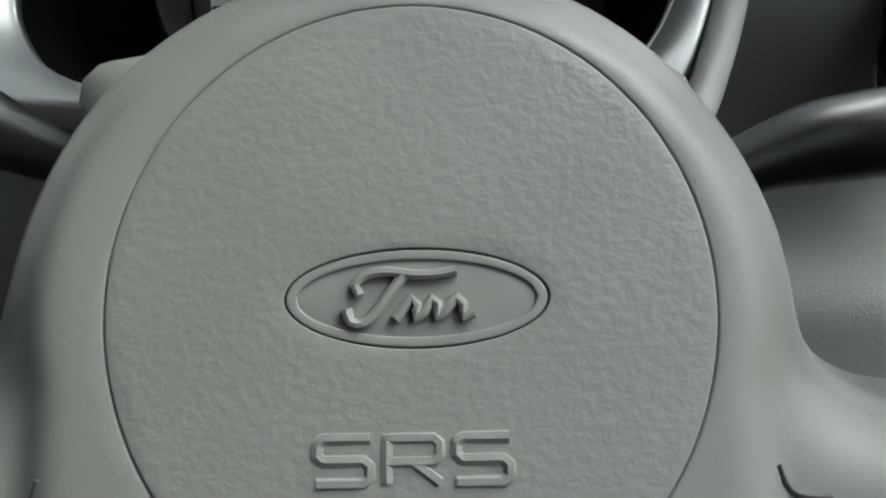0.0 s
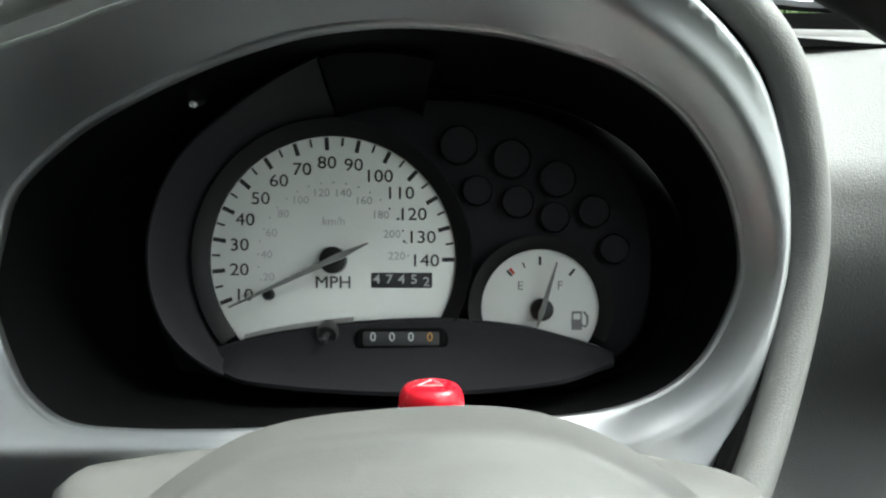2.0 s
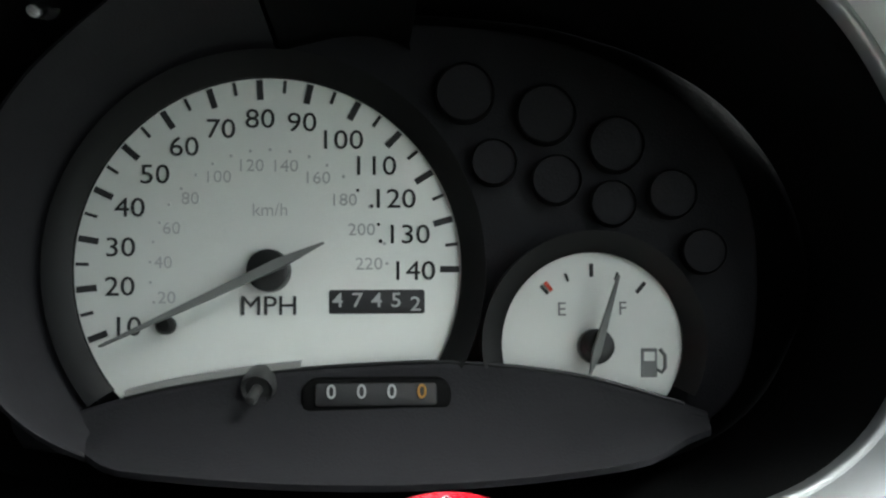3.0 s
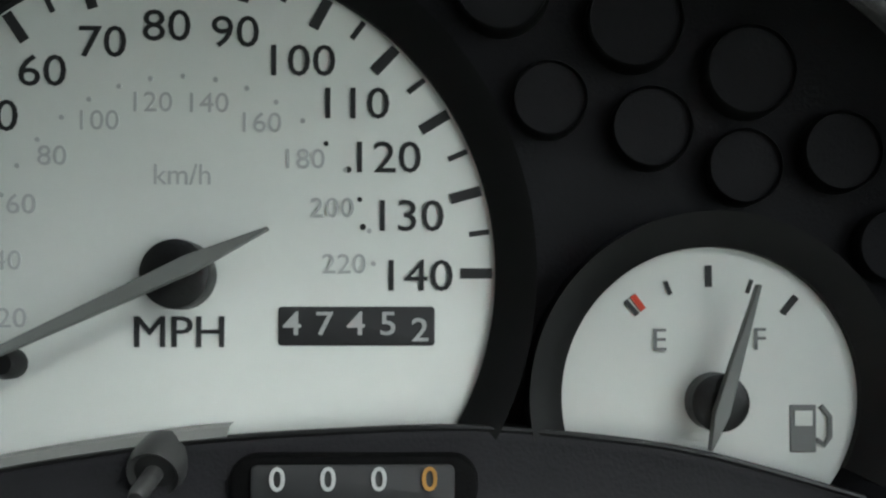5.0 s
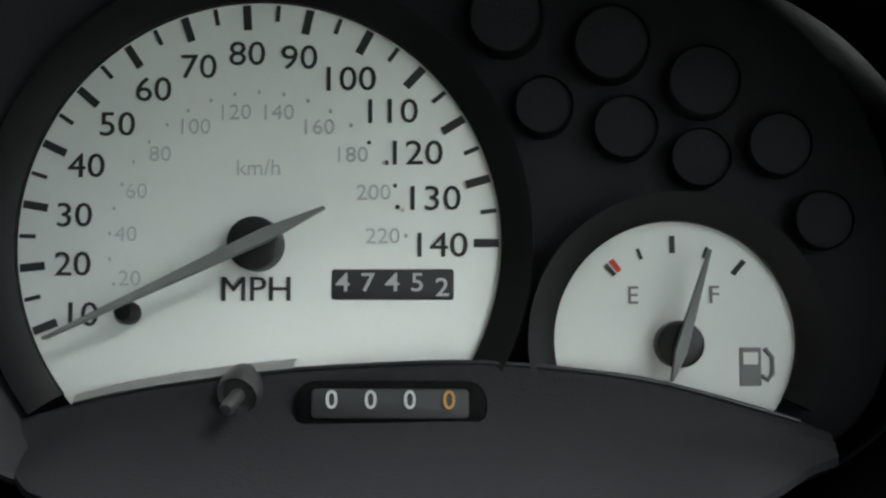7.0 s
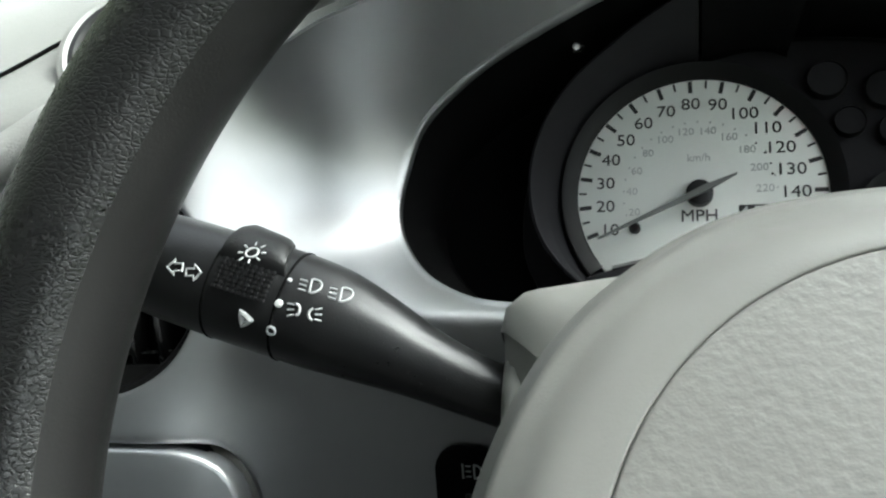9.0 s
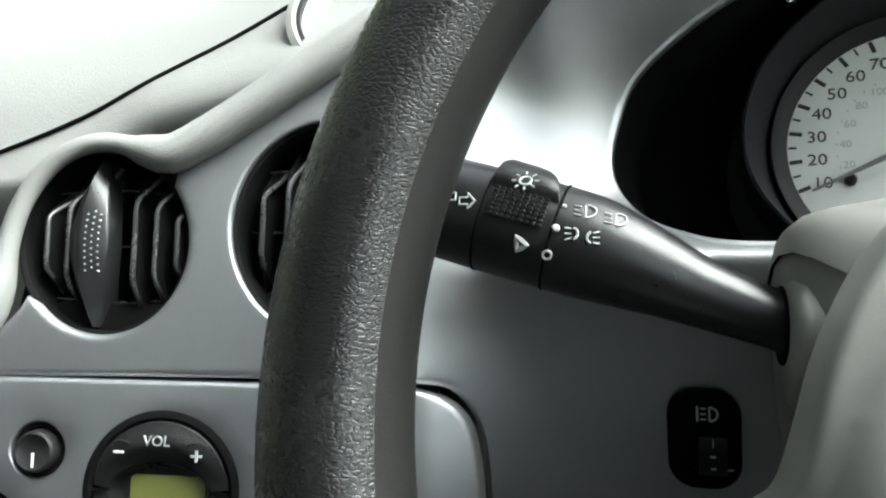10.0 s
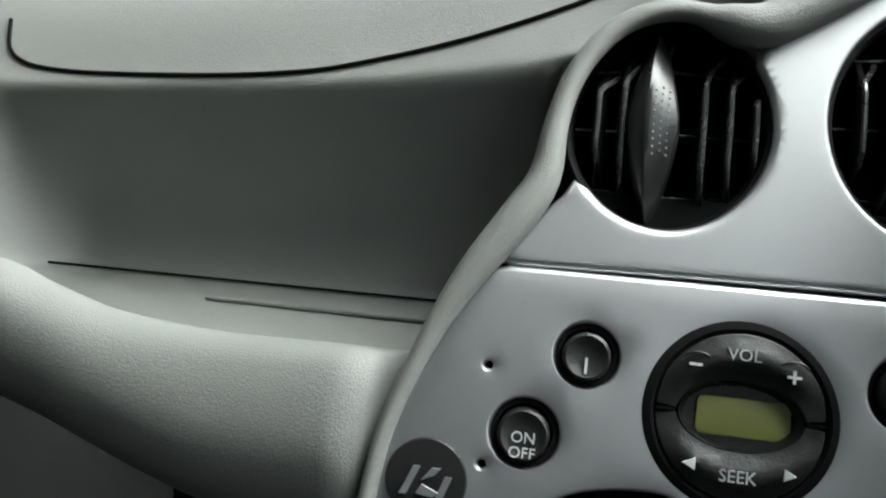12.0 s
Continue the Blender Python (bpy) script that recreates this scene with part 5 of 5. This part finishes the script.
part("disc", lathe([(badge_r, -0.03), (badge_r, 0.006), (badge_r * 0.96, 0.014), (0.0, 0.02)], BF, 48), SATIN, roundel)
for quad in ([(-0.085, -0.05), (-0.06, -0.05), (-0.02, 0.045), (-0.045, 0.045)], [(-0.03, -0.045), (0.03, -0.052), (0.05, -0.035), (-0.01, -0.01)],
             [(-0.015, 0.0), (0.03, 0.02), (0.05, 0.045), (0.02, 0.045)], [(0.04, -0.05), (0.065, -0.05), (0.09, 0.02), (0.065, 0.02)]):
    bm = solid([Vector(p) for p in quad], -0.03, -0.015, 0.003)
    bm.transform(BF @ Matrix.Rotation(radians(-90), 4, "X"))
    part("emblem_bar", bm, SILVER, roundel, smooth=False)

# pocket under the radio with its dark drawer
tray = thing("pocket_drawer", (-2.85, -0.8, -2.2), "glossy black drawer in the pocket under the radio", "drawer")
bm = solid(rounded_box_loop(-2.84, -1.975, 0.98, 0.42, 0.03), -0.80, -0.6, 0.02)
bm.transform(Matrix.Translation((-2.84, -0.85, 0)) @ Matrix.Rotation(radians(10), 4, "Z") @ Matrix.Translation((2.84, 0.83, 0)))
part("front", bm, SATIN, tray)
part("lip", tube([(-3.3, -0.95, -1.80), (-2.84, -0.87, -1.785), (-2.38, -0.79, -1.80)], 0.022, seg=10), BLACK, tray)
bm = sheet(pocket, [], lambda x, z: console_y(x) + 0.085, 0.1, 0.01, 0.02)
tagged(part("pocket_back", bm, GAP, base=(-2.85, -0.8, -2)), "dark back of the pocket", "pocket", kind="structure")

# ---------------------------------------------------------------- headlamp level switch
settle(HOOD)
level = thing("headlamp_level_switch", (-0.84, -0.6, -1.42), "black headlamp level switch with thumb wheel", "level switch")
ly = fascia_y(-0.828, -1.235)
LF = face_frame(-0.828, ly - 0.022, -1.235, 4, 23)
bm = solid(rounded_box_loop(0, 0, 0.26, 0.38, 0.10, 8), -0.015, 0.05, 0.012)
bm.transform(LF @ Matrix.Rotation(radians(-90), 4, "X"))
part("plate", bm, MATT, level)
bm = lathe([(0.0, -0.05), (0.1, -0.05), (0.105, -0.045), (0.105, 0.045), (0.1, 0.05), (0.0, 0.05)], LF @ Matrix.Translation((0.03, -0.06, -0.06)) @ Matrix.Rotation(radians(90), 4, "Y"), 32)
part("thumb_wheel", bm, BLACK, level)
part("marking", lettering("1", 0.045, LF @ Matrix.Translation((0.03, 0.0, 0.05)), 0.002), WHITEINK, level)
for x, z in ((0.03, -0.05), (0.03, -0.095), (0.09, -0.095)):
    bm = box(x - 0.01, x + 0.01, z - 0.003, z + 0.003, 0.044, 0.05)
    bm.transform(LF)
    part("scale_mark", bm, DIMINK, level, smooth=False)
part("lamp_symbol", tube([LF @ Vector((0.02 + 0.028 * math.cos(t), 0.10 + 0.026 * math.sin(t), 0.017)) for t in np.linspace(-1.57, 1.57, 9)] + [LF @ Vector((0.02, 0.126, 0.017)), LF @ Vector((0.02, 0.074, 0.017))], 0.004, seg=6), DIMINK, level)
for k in (-0.02, 0, 0.02):
    part("lamp_ray", tube([LF @ Vector((-0.012, 0.10 + k, 0.017)), LF @ Vector((0.008, 0.10 + k, 0.017))], 0.003, seg=6), DIMINK, level)
part("level_arrow", tube([LF @ Vector((-0.022, 0.072, 0.017)), LF @ Vector((-0.022, 0.128, 0.017))], 0.004, seg=6), DIMINK, level)

settle(CONSOLE)
# ---------------------------------------------------------------- clock on the dash top
CX, CY, CZ, CR = -2.215, -0.53, 0.56, 0.32
clock = thing("dash_clock", (CX, CY, CZ - 0.3), "round white-faced clock in a grey dashboard pod", "clock")
CF = face_frame(CX, CY, CZ, 12, -22)
part("pod", lathe([(CR + 0.02, -0.3), (CR + 0.06, -0.07), (CR + 0.05, -0.015), (CR + 0.02, 0.0), (CR, -0.015), (CR, -0.05)], CF, 64), PAD, clock, "grey grained clock pod")
part("bezel", lathe([(CR + 0.004, -0.05), (CR + 0.004, -0.008), (CR - 0.014, -0.008), (CR - 0.02, -0.05)], CF, 64), RINGM, clock)
face = part("face", lathe([(CR - 0.008, -0.05), (CR - 0.012, -0.038), (0.0, -0.038)], CF, 64), DIAL, clock, "plain white clock face")
for h in range(12):
    a = radians(90 - 30 * h)
    part("hour_dot", lathe([(0.0, -0.034), (0.008, -0.034), (0.009, -0.039)], CF @ Matrix.Translation((0.66 * CR * math.cos(a), 0.66 * CR * math.sin(a), 0)), 10), INK, face)
for word, h in (("12", 0), ("3", 3), ("6", 6), ("9", 9)):
    a = radians(90 - 30 * h)
    part("numeral", lettering(word, 0.095, CF @ Matrix.Translation((0.48 * CR * math.cos(a), 0.48 * CR * math.sin(a), -0.036)), 0.001), INK, face)
for ln, a in ((0.13, 60), (0.2, 125)):
    bm = box(-0.03, ln, -0.007, 0.007, -0.03, -0.026)
    bm.transform(CF @ Matrix.Rotation(radians(a), 4, "Z"))
    part("pointer", bm, INK, face, smooth=False)

# ---------------------------------------------------------------- side vent by the door
settle(HOOD)
v = thing("side_vent", (2.75, -0.3, -0.62), "round black side air vent by the door", "air vent", "dashboard air vents")
VF = face_frame(2.84, right_y(2.5, 0.05) - 0.06, -0.2, -6)
part("barrel", lathe([(1.1, -0.05), (1.05, 0.005), (1.0, 0.0), (0.95, -0.06), (0.92, -0.3), (0.0, -0.32)], VF, 56, 0.40, 0.42), MATT, v)
for k in (-0.7, -0.35, 0.0, 0.35, 0.7):
    h = 0.38 * math.sqrt(1 - k * k)
    bm = box(k * 0.38 - 0.008, k * 0.38 + 0.008, -h, h, -0.22, -0.06)
    bm.transform(VF)
    part("blade", bm, SATIN, v)


# ---------------------------------------------------------------- cabin round the camera
def level_part(name, bm, mat, label, category, kind="structure", parent=None):
    """A mesh in plain world metres, for the upright parts of the car body and the outside."""
    bmesh.ops.recalc_face_normals(bm, faces=bm.faces)
    me = bpy.data.meshes.new(name)
    bm.to_mesh(me)
    bm.free()
    me.materials.append(mat)
    ob = new(name, me)
    if parent:
        ob.parent = parent
        return ob
    return tagged(ob, label, category, kind=kind)


def plate(loops_, thick=0.03):
    """A wall plate from a quad with a window hole: outer and inner corners, joined by a frame of quads."""
    bm = bmesh.new()
    outer, inner = loops_
    o = [bm.verts.new(p) for p in outer]
    n_ = len(o)
    if inner:
        i_ = [bm.verts.new(p) for p in inner]
        fs = [bm.faces.new((o[k], o[(k + 1) % n_], i_[(k + 1) % n_], i_[k])) for k in range(n_)]
    else:
        fs = [bm.faces.new(o)]
    bmesh.ops.recalc_face_normals(bm, faces=bm.faces)
    bmesh.ops.solidify(bm, geom=fs, thickness=thick)
    return bm


XL, XR = -0.98, 0.46
ROOF, SILL, FLOOR, HEADER = 1.48, 0.88, 0.30, -0.40
level_part("ceiling", box(XL, XR, -1.75, HEADER, ROOF, ROOF + 0.03), LINING, "grey cloth headlining", "headlining")
level_part("floor", box(XL, XR, -1.9, 0.7, FLOOR - 0.03, FLOOR), TRIMDARK, "dark carpeted car floor", "floor")
for side, x in (("left", XL), ("right", XR)):
    outer = [(x, -1.9, FLOOR), (x, 0.48, FLOOR), (x, 0.48, 1.0), (x, HEADER, ROOF), (x, -1.75, ROOF), (x, -1.9, SILL)]
    back = -1.3 if side == "right" else -0.75
    inner = [(x, back, SILL), (x, -0.2, SILL - 0.03), (x, 0.18, SILL + 0.08), (x, HEADER - 0.02, ROOF - 0.04), (x, back + 0.05, ROOF - 0.04), (x, back - 0.03, SILL + 0.1)]
    level_part("door_" + side, plate((outer, inner), 0.04), DOOR, "black door trim under the side window", "door trim")
level_part("rear_wall", plate(([(XL, -1.9, FLOOR), (XR, -1.9, FLOOR), (XR, -1.9, SILL), (XR, -1.75, ROOF), (XL, -1.75, ROOF), (XL, -1.9, SILL)],
                               [(XL + 0.14, -1.865, SILL + 0.14), (XR - 0.14, -1.865, SILL + 0.14), (XR - 0.14, -1.86, SILL + 0.16), (XR - 0.18, -1.80, SILL + 0.42), (XL + 0.18, -1.80, SILL + 0.42), (XL + 0.14, -1.86, SILL + 0.16)])), TRIMDARK, "dark rear wall with the rear window", "rear wall")
bm = bmesh.new()
quad = [bm.verts.new(p) for p in ((XL + 0.02, 0.36, 1.03), (XR - 0.02, 0.36, 1.03), (XR - 0.05, HEADER, ROOF), (XL + 0.05, HEADER, ROOF))]
bm.faces.new(quad)
screen = level_part("windscreen", bm, GLASS, "clear windscreen glass", "windscreen")
screen.visible_shadow = False
for x0, x1, nm in ((XL, XL + 0.05, "pillar_left"), (XR - 0.05, XR, "pillar_right")):
    level_part(nm, tube([((x0 + x1) / 2, 0.37, 1.02), ((x0 + x1) / 2, HEADER, ROOF)], 0.035, seg=10), LINING, "grey windscreen pillar", "pillar")
level_part("bulkhead", box(XL, XR, 0.40, 0.48, FLOOR, 1.0), MATT, "black bulkhead behind the dashboard", "bulkhead")
# black strip at the foot of the glass
rows = [[(x, 0.45, 1.0), (x, 1.1, 1.36), (x, 2.1, 1.78), (x, 2.6, 1.88)] for x in np.linspace(0.6, 5.2, 8)]
tagged(part("defroster_strip", strip(rows), SOOT, base=(2, 1, 1)), "black defroster strip at the windscreen foot", "defroster strip", kind="structure")

# front seats behind the camera
def car_seat(x):
    seat = new("car_seat")
    seat.matrix_world = Matrix.Translation((x, -0.68, FLOOR))
    tagged(seat, "black cloth front seat with headrest", "car seat", "front seats")
    cushion = box(-0.25, 0.25, -0.28, 0.28, -0.005, 0.24, 0.05)
    back = box(-0.26, 0.26, -0.42, -0.25, 0.235, 0.86, 0.06)
    rest = box(-0.14, 0.14, -0.41, -0.29, 0.855, 1.08, 0.05)
    for nm, bm_ in (("cushion", cushion), ("backrest", back), ("headrest", rest)):
        level_part(nm, bm_, SEATCLOTH, "", "", parent=seat)
    return seat


first = car_seat(0.04)
copy_thing(first, Matrix.Translation((-0.58, -0.68, FLOOR)))

# ---------------------------------------------------------------- outside
def bank(x, y):
    """Height of the lane's grass banks ahead and on the nearside."""
    ahead = 3.6 * smoothstep(3.0, 16.0, y) * (1 + 0.15 * math.sin(x * 0.4))
    side = 0.6 * smoothstep(1.9, 4.2, -0.26 - x) * (1 + 0.1 * math.sin(y * 0.5))
    return max(ahead, side)


bm = bmesh.new()
bmesh.ops.create_grid(bm, x_segments=160, y_segments=160, size=400)
for vert in bm.verts:
    vert.co.x, vert.co.y = (math.copysign(abs(c / 400) ** 2.2 * 400, c) for c in vert.co.xy)
    vert.co.z = bank(vert.co.x, vert.co.y)
level_part("ground", bm, GRASS, "green grass field rising to a bank", "grass")
# tall hedge close on the nearside, unseen, added to block sky light from the left
bm = bmesh.new()
bmesh.ops.create_grid(bm, x_segments=60, y_segments=26, size=0.5)
for vert in bm.verts:
    along, up = vert.co.x, vert.co.y + 0.5
    bulge = 0.12 * math.sin(along * 60) * math.sin(up * 17) + 0.08 * math.sin(along * 133 + up * 31)
    vert.co = (-1.75 - 0.5 * up ** 2 + bulge, along * 16 - 1.0, up * 4.6 * (1 + 0.03 * math.sin(along * 40)))
level_part("hedge", bm, HEDGE, "tall dark unseen hedge added to block the sky on the nearside", "hedge")
rng = random.Random(4)
bm = bmesh.new()
for i in range(6000):
    x, y = rng.uniform(-1.5, 6), rng.uniform(3.4, 9)
    z, h, a = bank(x, y), rng.uniform(0.12, 0.4), rng.uniform(0, 6.28)
    w, lean = 0.012, rng.uniform(-0.12, 0.12)
    vs = [bm.verts.new((x - w * math.cos(a), y - w * math.sin(a), z - 0.02)), bm.verts.new((x + w * math.cos(a), y + w * math.sin(a), z - 0.02)), bm.verts.new((x + lean, y + lean * 0.5, z + h))]
    bm.faces.new(vs)
level_part("grass_blades", bm, LEAF, "long green grass on the bank", "grass", kind="stuff")
level_part("bonnet", box(XL + 0.05, XR - 0.05, 0.5, 1.5, 0.80, 0.90, 0.03), PAINT, "dark painted car bonnet", "bonnet")
wiper = thing("windscreen_wiper", (2.45, 2.35, 1.9), "grey metal wiper at the foot of the windscreen", "wiper")
part("pivot", lathe([(0.0, 0.06), (0.05, 0.055), (0.07, 0.03), (0.07, -0.2)], axis_frame((2.5, 2.3, 1.96), (0, -0.6, 0.8)), 20), CHROME, wiper)
part("arm_bar", tube(curve([(2.15, 2.3, 2.0), (2.5, 2.32, 1.99), (2.85, 2.36, 1.945), (4.2, 2.5, 1.95)], 0.1, False), 0.055, seg=8), SILVER, wiper)
part("blade", tube([(2.7, 2.45, 2.02), (5.0, 2.6, 2.05)], 0.025, seg=6), RUBBER, wiper)
